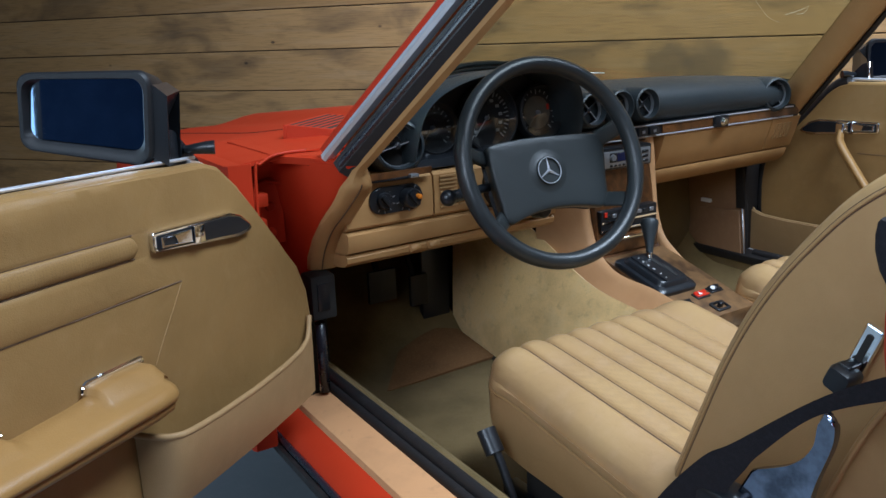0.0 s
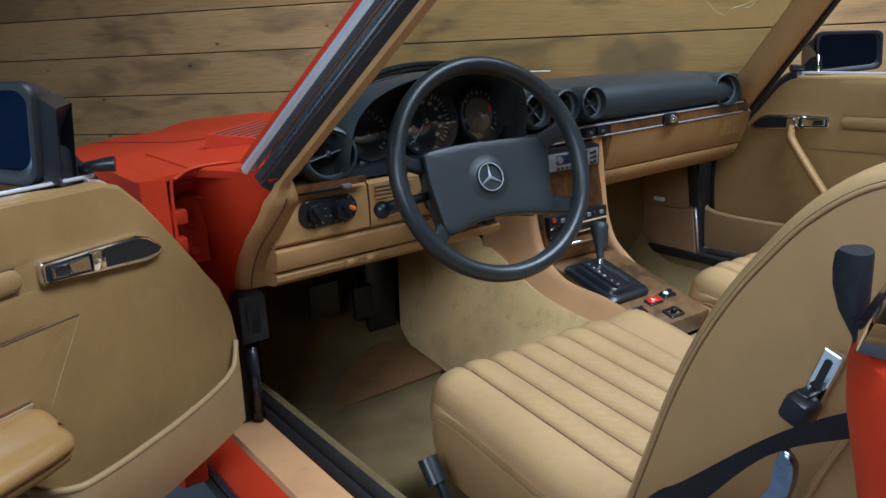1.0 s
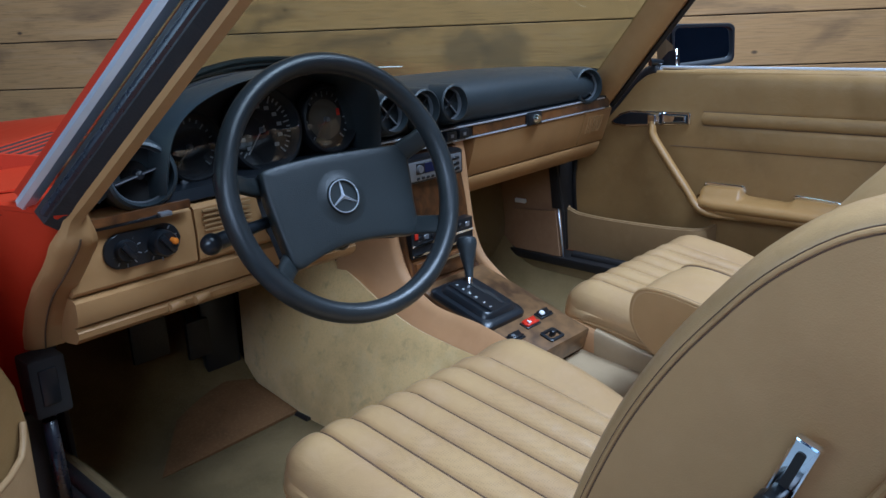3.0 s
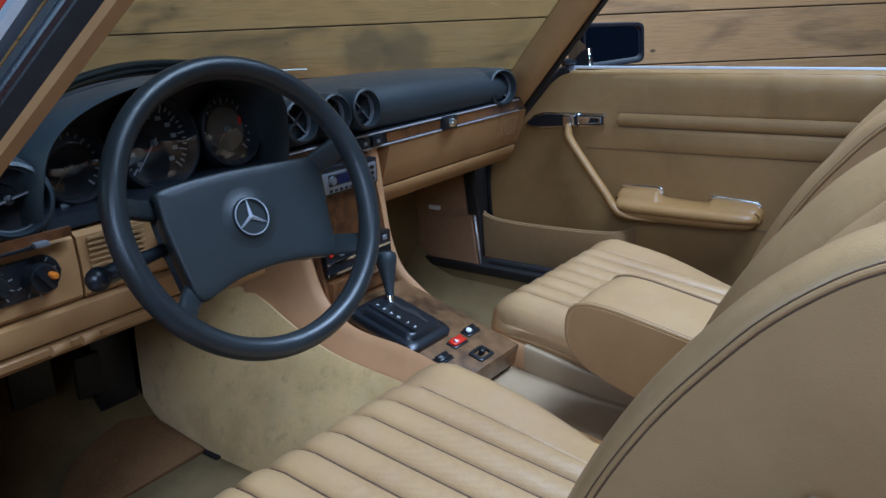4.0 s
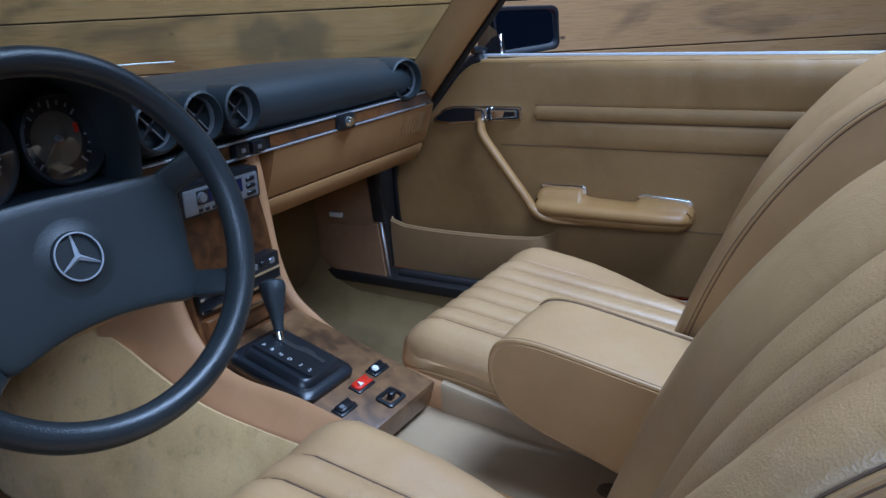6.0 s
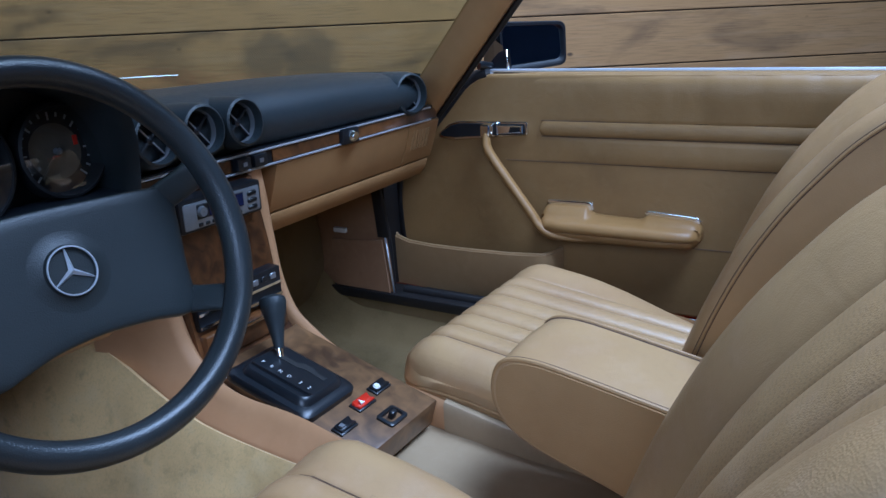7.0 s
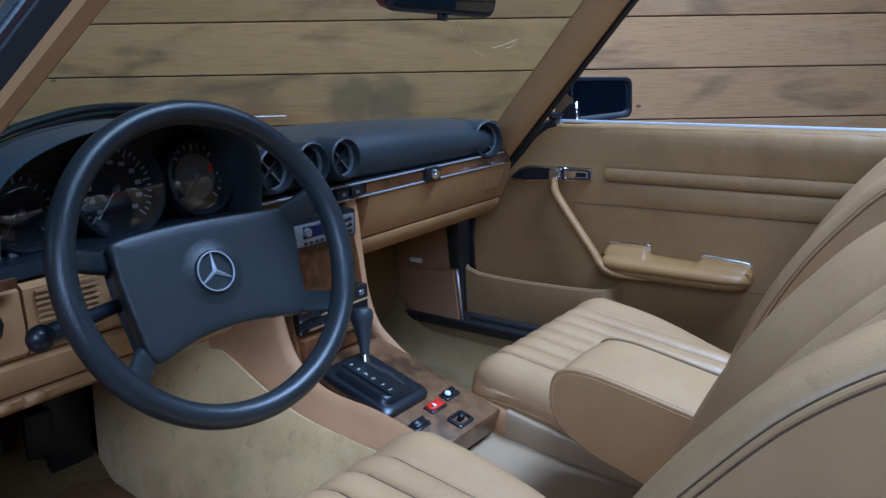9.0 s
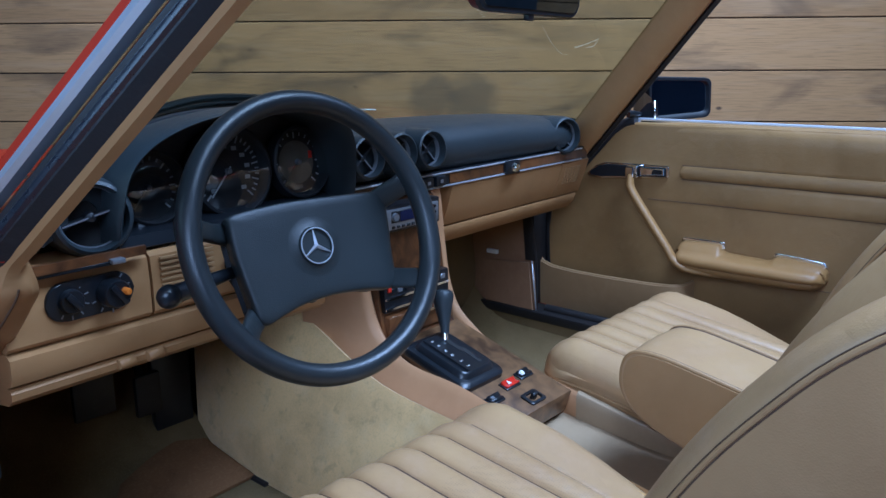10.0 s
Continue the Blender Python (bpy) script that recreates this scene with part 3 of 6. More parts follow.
    for z in (0.50, 0.765):
        # hinge: round-topped leaf on the post, knuckle block and a flat strap to the door
        arch = [(-0.812, z - 0.075), (-0.812, z + 0.022)] + [(-0.787 + 0.025 * math.cos(radians(180 - 15 * k)), z + 0.022 + 0.022 * math.sin(radians(180 - 15 * k))) for k in range(1, 13)] + [(-0.760, z - 0.075)]
        leaf = part("hinge", prism(arch, lambda a, b, d: Vector((a, 0.232 + d, b)), 0.0, 0.016, 0.003), RED, jamb, "red painted door hinge")
        part("hinge_knuckle", box((-0.838, 0.196, z - 0.030), (-0.812, 0.245, z + 0.030), 0.005), RED, leaf)
        part("hinge_strap", box((-0.846, 0.178, z + 0.006), (-0.806, 0.204, z + 0.030), 0.004), RED, leaf)
        part("hinge_strap", box((-0.842, 0.176, z - 0.040), (-0.812, 0.200, z - 0.014), 0.004), RED, leaf)
        part("hinge_pin", tube([(-0.827, 0.190, z - 0.045), (-0.827, 0.190, z + 0.040)], 0.006, 10), RED, leaf)
        for dz in (-0.005, -0.052):
            part("bolt", lathe([(0.0001, 0.008), (0.007, 0.008), (0.0085, 0.006), (0.009, 0)], basis((-0.787, 0.233, z + dz), (1, 0, 0), (0, -1, 0)), 10), RED, leaf)

    # sills
    for sx in (-1, 1):
        outer = [(-0.745, 0.16), (-0.775, 0.24), (-0.822, 0.325), (-0.826, 0.348), (-0.812, 0.366), (-0.775, 0.378), (-0.70, 0.385), (-0.66, 0.385), (-0.66, 0.16)]
        sill = part("sill", loft([[Vector((sx * -x, y, z)) for x, z in outer] for y in (0.44 if sx > 0 else 0.42, -0.2, -0.86)]), RED, car, "red painted sill below the door opening")
        plate = [(-0.780, 0.3755), (-0.775, 0.385), (-0.755, 0.391), (-0.716, 0.394), (-0.712, 0.380)]
        part("sill_cover", loft([[Vector((sx * -x, y, z)) for x, z in plate] for y in (0.27, 0.0, -0.3, -0.84)]), SILL_TAN if sx < 0 else RUBBER, sill, "scuffed orange-tan vinyl sill cover" if sx < 0 else "black sill cover")
        for x, z, r in ((-0.703, 0.392, 0.009), (-0.686, 0.398, 0.0125)):
            part("door_seal", tube([(sx * -x, y, z) for y in (0.30, 0.15, 0.0, -0.2, -0.5, -0.84)], r, 10), RUBBER, sill)
        part("inner_lining", box((sx * 0.657 - 0.006, -0.84, 0.27), (sx * 0.657 + 0.006, 0.50 if sx > 0 else 0.31, 0.389), 0.003), CARPET, sill)
        if sx > 0:
            part("inner_cover", box((0.647, -0.84, 0.372), (0.722, 0.497, 0.3965), 0.004), RUBBER, sill)
        if sx < 0:
            part("carpet_edge", tube([(sx * 0.674, y, 0.398) for y in (0.36, 0.0, -0.4, -0.84)], 0.012, 8), CARPET, sill)
        part("side_trim", tube([(sx * 0.831, y, 0.346) for y in (0.30, 0.0, -0.8)], 0.006, 8), SEAL_GLOSS, sill)
        part("side_rubber", tube([(sx * 0.838, y, 0.334) for y in (0.30, 0.0, -0.8)], 0.009, 8), RUBBER, sill)

    # rear quarter beside the driver: red post with a bright cap
    rings = []
    for z, back in ((0.30, 0.07), (0.55, 0.045), (0.70, 0.030), (0.80, 0.007), (0.86, -0.006), (0.878, -0.007), (0.893, 0.002), (0.899, 0.02)):
        rings.append([Vector((x, y - back, z)) for x, y in spline_2d(((-0.885, -1.02), (-0.872, -0.97), (-0.845, -0.91), (-0.812, -0.885), (-0.785, -0.872), (-0.764, -0.865), (-0.748, -0.876), (-0.74, -1.0)), 4) + [(-0.72, -1.6), (-0.885, -1.6)]])
    post = part("rear_quarter", loft(rings), RED, car, "red painted rear quarter and door post")
    part("post_cap", loft([[Vector((x, y + 0.012, z)) for x, y in rows] for z, rows in ((0.898, ((-0.835, -0.905), (-0.795, -0.885), (-0.760, -0.90), (-0.745, -1.3), (-0.84, -1.3))),
                                                                         (0.925, ((-0.825, -0.915), (-0.79, -0.897), (-0.768, -0.91), (-0.755, -1.3), (-0.83, -1.3))))]), CHROME, post, "bright metal cap")
    rings = []
    for z, k, w in ((0.872, 0.024, 0.80), (0.884, 0.016, 0.95), (0.896, 0.006, 1.0), (0.908, 0.001, 1.0), (0.918, 0.0, 1.0), (0.926, 0.001, 1.0), (0.9285, 0.003, 0.96)):
        outline = spline_2d(((-0.788, -0.862 - k), (-0.782, -0.850 - k), (-0.770, -0.846 - k), (-0.760, -0.850 - k), (-0.757, -0.858 - 0.5 * k), (-0.764, -0.868), (-0.778, -0.873), (-0.787, -0.870)), 3)
        rings.append([Vector((-0.777 + (x + 0.772) * w * 0.72, -0.858 + (y + 0.858) * w * 0.8, z)) for x, y in outline])
    part("post_seal", loft(rings), BELT, post, "black rubber seal on the door post")
    part("rear_deck", box((-0.86, -2.3, 0.80), (0.86, -1.5, 0.90), 0.04, 3), RED, car)
    part("rear_quarter", box((0.66, -2.2, 0.30), (0.88, -0.86, 0.893), 0.03, 3), RED, car, "red painted rear quarter and door post")
    part("nose", box((-0.75, 1.74, 0.25), (0.75, 1.90, 0.665), 0.04, 3), RED, car)
    part("underbody", box((-0.66, -1.6, 0.20), (0.66, 0.75, 0.262)), DARK, car)
    part("rear_bulkhead", box((-0.66, -1.30, 0.26), (0.66, -1.24, 0.86), 0.02), SIDE_LEATHER, car)
    part("rear_shelf", box((-0.66, -1.24, 0.26), (0.66, -0.86, 0.50), 0.02), CARPET, car)
    # near-black linings carry the footwell's shade in their colour
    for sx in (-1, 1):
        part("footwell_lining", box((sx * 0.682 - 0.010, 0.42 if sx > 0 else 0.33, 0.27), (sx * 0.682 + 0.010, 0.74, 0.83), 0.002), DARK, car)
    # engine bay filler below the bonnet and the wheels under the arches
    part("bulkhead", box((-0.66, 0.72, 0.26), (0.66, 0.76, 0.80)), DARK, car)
    for sx in (-1, 1):
        for y in (1.05, -1.35):
            wheel = part("wheel", lathe([(0.20, -0.09), (0.305, -0.085), (0.318, -0.05), (0.318, 0.05), (0.305, 0.085), (0.20, 0.09)], basis((sx * 0.70, y, 0.318), (0, 1, 0), (1, 0, 0)), 36), RUBBER, car)
            part("rim", lathe([(0.02, 0.06), (0.12, 0.065), (0.19, 0.04), (0.20, 0.08), (0.20, -0.08)], basis((sx * 0.70, y, 0.318), (0, 1, 0), (sx, 0, 0)), 36), SILVER, wheel)


build_body()


# ---- windscreen frame ----
def build_pillar(sx, foot, rise):
    """A windscreen pillar: red outer skin, bright strip, black seal and tan inner cover; foot and rise give its line."""
    foot, rise = Vector(foot), Vector(rise)
    d = rise.normalized()
    out = Vector((sx, 0, 0))
    out = (out - d * out.dot(d)).normalized()
    fwd = out.cross(d)
    fwd = fwd if fwd.y > 0 else -fwd

    def run(profile, a0=0.0, a1=1.0, cut=0.0):
        return loft([[foot + rise * (a + (cut * -f if a == a0 else 0)) + out * o + fwd * f for o, f in profile] for a in (a0, (a0 + a1) / 2, a1)])
    pillar = part("windscreen_pillar", run([(0.004, 0.010), (0.008, 0.022), (-0.004, 0.034), (-0.014, 0.030), (-0.014, 0.010)]), RED, car, "raked windscreen pillar with bright strip and tan cover")
    part("bright_strip", run([(0.008, -0.003), (0.0125, 0.002), (0.011, 0.010), (0.0, 0.010), (-0.004, -0.003)], 0.0), PILLAR_METAL, pillar, "polished metal strip")
    part("seal_rib", run([(0.000, -0.033), (0.0065, -0.030), (0.0075, -0.026), (0.006, -0.0225), (-0.006, -0.023)], 0.035), SEAL_GLOSS, pillar, "glossy black seal rib")
    part("pillar_seal", run([(-0.006, -0.040), (0.002, -0.034), (0.006, -0.016), (-0.003, -0.008), (-0.018, 0.0), (-0.022, -0.03), (-0.014, -0.045)], 0.02 if sx < 0 else -0.10), RUBBER, pillar, "black rubber window seal")
    part("pillar_cover", run([(-0.009, -0.041), (-0.017, -0.036), (-0.020, 0.010), (-0.034, 0.024), (-0.044, 0.010), (-0.043, -0.022), (-0.037, -0.041), (-0.026, -0.050), (-0.014, -0.048)], -0.06 if sx > 0 else 0.14), DASH_TAN, pillar, "tan moulded pillar cover")
    if sx > 0:
        part("seal_bead", run([(0.004, -0.048), (0.001, -0.056), (-0.006, -0.058), (-0.012, -0.052), (-0.008, -0.040), (0.0, -0.040)], -0.04), RUBBER, pillar, "black rubber window seal")
    if sx < 0:
        rings = [[foot + rise * a + out * o + fwd * f for o, f in ((-0.009, -0.041), (-0.017, -0.036), (-0.020, 0.010), (-0.034, 0.024), (-0.044, 0.010), (-0.043, -0.022), (-0.037, -0.041), (-0.026, -0.050), (-0.014, -0.048))] for a in (0.142, 0.10, 0.05)]
        for z, e, inner in ((0.815, 0.030, -0.684), (0.785, 0.066, -0.680), (0.755, 0.106, -0.677), (0.725, 0.148, -0.674), (0.69, 0.183, -0.671), (0.66, 0.203, -0.669), (0.636, 0.213, -0.668)):
            rings.append([Vector((x, y, z)) for x, y in ((-0.731, e), (-0.731, e + 0.02), (-0.726, e + 0.06), (inner, e + 0.10), (inner, e + 0.01), (inner - 0.003, e - 0.008), (inner - 0.014, e - 0.018), (-0.711, e - 0.017), (-0.726, e - 0.010))])
        columns = [spline(col, 5) for col in zip(*rings)]
        part("end_trim", loft([list(row) for row in zip(*columns)]), DASH_TAN, pillar, "tan moulded trim between pillar and dashboard")
        part("trim_seam", tube([p + Vector((-0.0005, -0.0005, 0)) for p in columns[7][14:]], 0.0013, 6), SEAM_DARK, pillar)


build_pillar(-1, (-0.742, 0.063, 0.857), (0.180, -0.495, 0.455))
build_pillar(1, (0.713, 0.223, 0.860), (-0.181, -0.467, 0.455))


def build_screen():
    lo_l, lo_r, hi_l, hi_r = Vector((-0.715, 0.10, 0.868)), Vector((0.695, 0.235, 0.868)), Vector((-0.535, -0.395, 1.323)), Vector((0.51, -0.232, 1.323))

    def f(u, v):
        p = (lo_l.lerp(lo_r, u)).lerp(hi_l.lerp(hi_r, u), v)
        bow = 1 - (2 * u - 1) ** 2
        return p + Vector((0, 0.30 * bow * (1 - 0.45 * v), 0.055 * bow * (1 - v)))
    glass = part("windscreen", sheet(24, 10, f, 0.005), WINDSCREEN, car, "lightly tinted windscreen glass")
    glass.visible_shadow = False
    for marks, r in ((((0.8982, 0.398), (0.9128, 0.417), (0.9258, 0.444)), 0.00030), (((0.9171, 0.403), (0.9265, 0.410), (0.9272, 0.433)), 0.00024), (((0.8105, 0.480), (0.8473, 0.421), (0.8795, 0.373), (0.8967, 0.3615)), 0.00010)):
        part("scratch", tube(spline([f(u, v) + Vector((0, -0.003, 0.001)) for u, v in marks], 5), r, 6), WHITE, glass, "fine pale scratch in the glass")
    part("screen_base_trim", tube([f(u / 24, 0.0) + Vector((0, -0.004, 0.0165)) for u in range(8, 17)], 0.0016, 6), PILLAR_METAL, car)
    part("screen_header", tube([f(u / 24, 1.0) for u in range(25)], 0.028, 10, flat=0.7), DASH_TAN, car, "tan padded windscreen header")


build_screen()

inner_mirror = thing("rear_view_mirror", (-0.03, -0.10, 1.12), "black framed interior rear-view mirror hung from the windscreen header", "mirror")


def build_inner_mirror():
    m = basis((0.008, -0.10, 1.136), (1, 0.12, 0), (0.1, -1, -0.05))
    rings = []
    for d, w, h in ((-0.028, 0.23, 0.030), (-0.020, 0.285, 0.056), (0.0, 0.31, 0.066), (0.006, 0.306, 0.062)):
        rings.append([m @ Vector((a, b, d)) for a, b in rounded(w, h, min(w, h) * 0.42)])
    case = part("case", loft(rings), BLACK_PLASTIC, inner_mirror)
    part("glass", loft([[m @ Vector((a, b, d)) for a, b in rounded(0.292, 0.050, 0.02)] for d in (0.0045, 0.0075)]), MIRROR, case)
    part("stem", tube(spline([m @ Vector((0, 0, -0.02)), m @ Vector((0, 0.06, -0.035)), m @ Vector((0, 0.17, 0.06))], 6), 0.009, 8), BLACK_PLASTIC, inner_mirror)
    part("tab", box((-0.008, -0.01, -0.006), (0.008, 0.004, 0.004), 0.002, m=m @ Matrix.Translation((0, -0.031, 0))), BLACK_PLASTIC, inner_mirror)


build_inner_mirror()


# ---- doors ----
def door(name, o, along, lift, label, strap):
    """A door in its own plane: u back from its front edge, z up, d towards the cabin."""
    U = Vector((*along, 0)).normalized()
    N = Vector((U.y, -U.x, 0))
    if N.dot(Vector((0 - o[0], -0.5 - o[1], 0))) < 0:
        N = -N
    O = Vector((*o, 0))

    def at(u, z, d):
        return O + U * u + N * d + Vector((0, 0, z + lift * (u - 0.2)))

    def trim(u, z, d):
        """The trim's own measures: the open door's card sits a little higher and further back."""
        return at(u, z, d) if strap else at(0.047 + 0.95 * u, 0.899 + (z - 0.884) * 0.88, d)
    ob = thing(name, at(0.1, 0.30, -0.05), label, "car door", "car doors")
    front = [(0.235, 0.888), (0.208, 0.880), (0.180, 0.855), (0.140, 0.808), (0.090, 0.752), (0.04, 0.700), (0.008, 0.655), (0.0, 0.60), (0.008, 0.52), (0.014, 0.44), (0.035, 0.395)]
    if not strap:
        front = [(u - (0.009 if 0.03 < u < 0.19 else 0.0), z - ((0.005 if u > 0.03 else 0.008) if z < 0.87 else 0.0)) for u, z in front[:9]] + [(0.012, 0.478), (0.035, 0.458)]
    card = [(1.15, front[-1][1] - 0.005), (1.15, 0.888)] + front
    part("inner_panel", prism(card, at, -0.03, 0.0, 0.006), DOOR_VINYL, ob, "tan vinyl door panel with pleats and creases")
    back = 0.03 if strap else 0.0
    low = 0.0 if strap else 0.085
    shell = [(1.16, 0.37 + low), (1.16, 0.826), (0.235, 0.830), (0.170, 0.822), (0.085, 0.75), (0.005 + back, 0.657), (-0.006 + back, 0.60), (0.0 + back, 0.44 + low), (0.03 + back, 0.375 + low)]
    part("outer_shell", prism(shell, at, -0.13, -0.032, 0.012), RED, ob, "red painted outer door skin")
    # one slack padded cover from the lower crease over the pleat to the rolled top edge

    def high(z):
        """Heights of the padded cover on this door."""
        if strap:
            return z
        return 0.899 + (z - 0.884) * 0.88 if z <= 0.80 else 0.8251 + (z - 0.80) * 0.727
    cover = []
    for i in range(91):
        u = 0.236 + (1.14 - 0.236) * i / 90
        k, k2 = smoothstep(0.24, 0.64, u), smoothstep(0.25, 0.80, u)
        row = []
        for z, d, lean in ((0.7050, -0.002, 0), (0.7065, 0.002, 0), (0.710, 0.0036, 0), (0.728, 0.0046, 0), (0.748, 0.0042, 0), (0.7565, 0.0030, 0), (0.7595, 0.0002, 0), (0.776, 0.0002, 0), (0.790, 0.0002, 0), (0.7935, 0.0026, 0.2), (0.800, 0.0036, 0.4), (0.815, 0.0060, 1), (0.835, 0.0095, 1), (0.852, 0.0115, 1), (0.868, 0.0105, 1), (0.880, 0.0050, 1)):
            sag = 0.0010 * math.sin(52 * u + 9 * z) + 0.0007 * math.sin(121 * u + 4 * z)
            kk = k * (1 - lean) + k2 * lean
            row.append(at(u, high(z), d * kk - 0.0007 * (1 - kk) + sag * kk * (1 if z > 0.80 else 0.35)))
        row += [at(u, z - 0.005 * (1 - smoothstep(0.24, 0.36, u)), d - 0.003 * (1 - smoothstep(0.24, 0.36, u))) for z, d in ((0.889, -0.006), (0.892, -0.018), (0.890, -0.028), (0.72, -0.02))]
        cover.append(row)
    part("upper_pad", loft(cover), DOOR_VINYL, ob, "slack padded vinyl below the window")
    band = []
    for u, w in ((0.3555, 0.45), (0.3575, 0.75), (0.361, 0.93), (0.366, 1.0), (0.40, 1.0), (0.46, 1.0), (0.5, 1.0), (0.55, 1.0), (0.62, 1.0), (0.8, 1.0), (1.12, 1.0)):
        band.append([trim(u, 0.7765 + h * w, d) for h, d in ((-0.0160, -0.001), (-0.0150, 0.0026), (-0.0120, 0.0048), (-0.006, 0.0062), (0.0, 0.0066), (0.006, 0.0060), (0.012, 0.0044), (0.0150, 0.0022), (0.0160, -0.001))])
    part("pleat", loft(band), PLEAT_VINYL, ob, "raised perforated band")
    for z in (0.7597, 0.7930):
        part("pleat_seam", tube([trim(u, z, 0.0008) for u in (0.358, 0.40, 0.45, 0.5, 0.55, 0.62, 0.8, 1.12)], 0.0011, 6), SEAM_DARK, ob)
    part("crease", tube([trim(u, 0.7052, 0.0002) for u in (0.277, 0.33, 0.41, 0.5, 0.62, 0.8, 1.12)], 0.0010, 6), SEAM_DARK, ob)
    if not strap:
        part("crease", tube(spline([trim(0.276, 0.7052, 0.0002), trim(0.297, 0.672, 0.0002), trim(0.322, 0.635, 0.0002), trim(0.345, 0.598, 0.0002)], 4), 0.0010, 8, flat=0.5), DOOR_VINYL, ob)
    part("crease", tube([trim(u, 0.542 if strap else 0.560, 0.0002) for u in (0.60, 0.7, 0.8, 1.1)], 0.0009, 6), SEAM_DARK, ob)
    # bright trim along the window slot and round the front edge
    part("window_trim", tube([at(u, 0.8935, -0.030) for u in (0.22, 0.5, 0.8, 1.15)], 0.0042 if strap else 0.0026, 8), PILLAR_METAL, ob, "bright metal window trim")
    part("window_slot", prism([(0.23, 0.865), (1.15, 0.865), (1.15, 0.891), (0.23, 0.891)], at, -0.060, -0.0325), RUBBER, ob)
    part("edge_trim", tube(spline([at(u, z, -0.028) for u, z in front], 3), 0.0045, 6), PILLAR_METAL, ob, "thin metal edge trim")

    # map pocket: a shallow moulded box that deepens towards the rear and ends squarely
    lip = [(-0.032, 0.548), (-0.022, 0.527), (-0.006, 0.509), (0.03, 0.501), (0.1, 0.500), (0.2, 0.503), (0.3, 0.507), (0.37, 0.512), (0.402, 0.515)]
    deep = [(-0.032, 0.006), (-0.01, 0.014), (0.05, 0.026), (0.12, 0.037), (0.2, 0.047), (0.3, 0.055), (0.355, 0.058), (0.376, 0.056), (0.389, 0.048), (0.396, 0.036), (0.400, 0.018), (0.402, 0.0)]
    along_u = [-0.032, -0.028, -0.022, -0.014, -0.004, 0.01, 0.03, 0.06, 0.1, 0.15, 0.2, 0.25, 0.3, 0.34, 0.362, 0.376, 0.384, 0.390, 0.394, 0.397, 0.3995, 0.401, 0.402]

    def pocket(i, v):
        u = along_u[i]
        z = interp(lip, u) * (1 - v) + 0.392 * v
        return trim(u, z, interp(deep, u) * (1 - 0.42 * v ** 1.8) + 0.002)
    n = len(along_u) - 1
    pouch = part("map_pocket", sheet(n, 10, lambda u, v: pocket(round(u * n), v), 0.006), POCKET, ob, "moulded tan map pocket")
    part("pocket_lip", tube([pocket(k, 0.0) - N * 0.003 for k in range(n + 1)], 0.0043, 10), POCKET, pouch)
    part("pocket_base", loft([[trim(u, 0.392, -0.002), trim(u, 0.398, -0.002), pocket(i, 0.97), pocket(i, 1.0)] for i, u in enumerate(along_u)]), POCKET, pouch)

    # armrest: raised ends by the door, a straight front roll and a beaded lower edge
    rings = []
    for u, tz, roll, bot, dep in ((0.368, 0.596, 0.590, 0.580, 0.030), (0.371, 0.607, 0.592, 0.566, 0.046), (0.376, 0.6145, 0.593, 0.556, 0.058), (0.386, 0.617, 0.593, 0.550, 0.065), (0.42, 0.618, 0.592, 0.548, 0.067), (0.463, 0.618, 0.592, 0.548, 0.067), (0.468, 0.615, 0.592, 0.548, 0.067),
                                  (0.471, 0.606, 0.592, 0.548, 0.067), (0.478, 0.602, 0.592, 0.548, 0.067), (0.50, 0.600, 0.591, 0.548, 0.067), (0.57, 0.597, 0.590, 0.548, 0.067), (0.580, 0.599, 0.590, 0.548, 0.067), (0.588, 0.606, 0.590, 0.548, 0.067), (0.595, 0.609, 0.590, 0.548, 0.067),
                                  (0.64, 0.606, 0.589, 0.549, 0.066), (0.678, 0.603, 0.589, 0.551, 0.064), (0.688, 0.600, 0.588, 0.554, 0.058), (0.695, 0.594, 0.585, 0.560, 0.046), (0.699, 0.586, 0.580, 0.567, 0.028)):
        sec = [(-0.002, tz - 0.002), (0.005, tz), (0.018, tz), (0.026, tz - 0.1 * (tz - roll)), (0.038, roll + 0.35 * (tz - roll)), (dep - 0.020, roll + 0.0015), (dep - 0.010, roll - 0.001), (dep - 0.003, roll - 0.006), (dep, roll - 0.013), (dep - 0.001, (roll + bot) / 2 + 0.001),
               (dep - 0.007, (roll + bot) / 2 - 0.003), (dep - 0.006, (roll + bot) / 2 - 0.007), (dep - 0.009, bot + 0.006), (dep - 0.018, bot + 0.001), (dep - 0.028, bot), (-0.002, bot - 0.002)]
        rings.append([trim(u, z, d) for d, z in sec])
    rest = part("armrest", loft(rings), ARM_VINYL, ob, "padded tan armrest", 55)
    for path in (((0.377, 0.6165), (0.381, 0.6195), (0.460, 0.6198), (0.467, 0.618), (0.470, 0.613), (0.471, 0.608)), ((0.588, 0.6075), (0.593, 0.6108), (0.66, 0.6065), (0.683, 0.6042), (0.689, 0.601), (0.693, 0.597))):
        part("armrest_tab", tube(spline([trim(u, z, 0.004) for u, z in path], 4), 0.0030, 8, flat=1.5), CHROME, rest, "chrome armrest tab")

    # release handle in its bezel
    bez = [(0.328, 0.786), (0.326, 0.790), (0.165, 0.788), (0.140, 0.780), (0.117, 0.761), (0.1135, 0.754), (0.120, 0.748), (0.150, 0.746), (0.24, 0.7545), (0.326, 0.761), (0.3285, 0.765)]
    handle = part("door_handle", prism(bez, trim, -0.001, 0.008, 0.002), CHROME, ob, "chrome bezel with black release recess")
    mid = (0.23, 0.769)
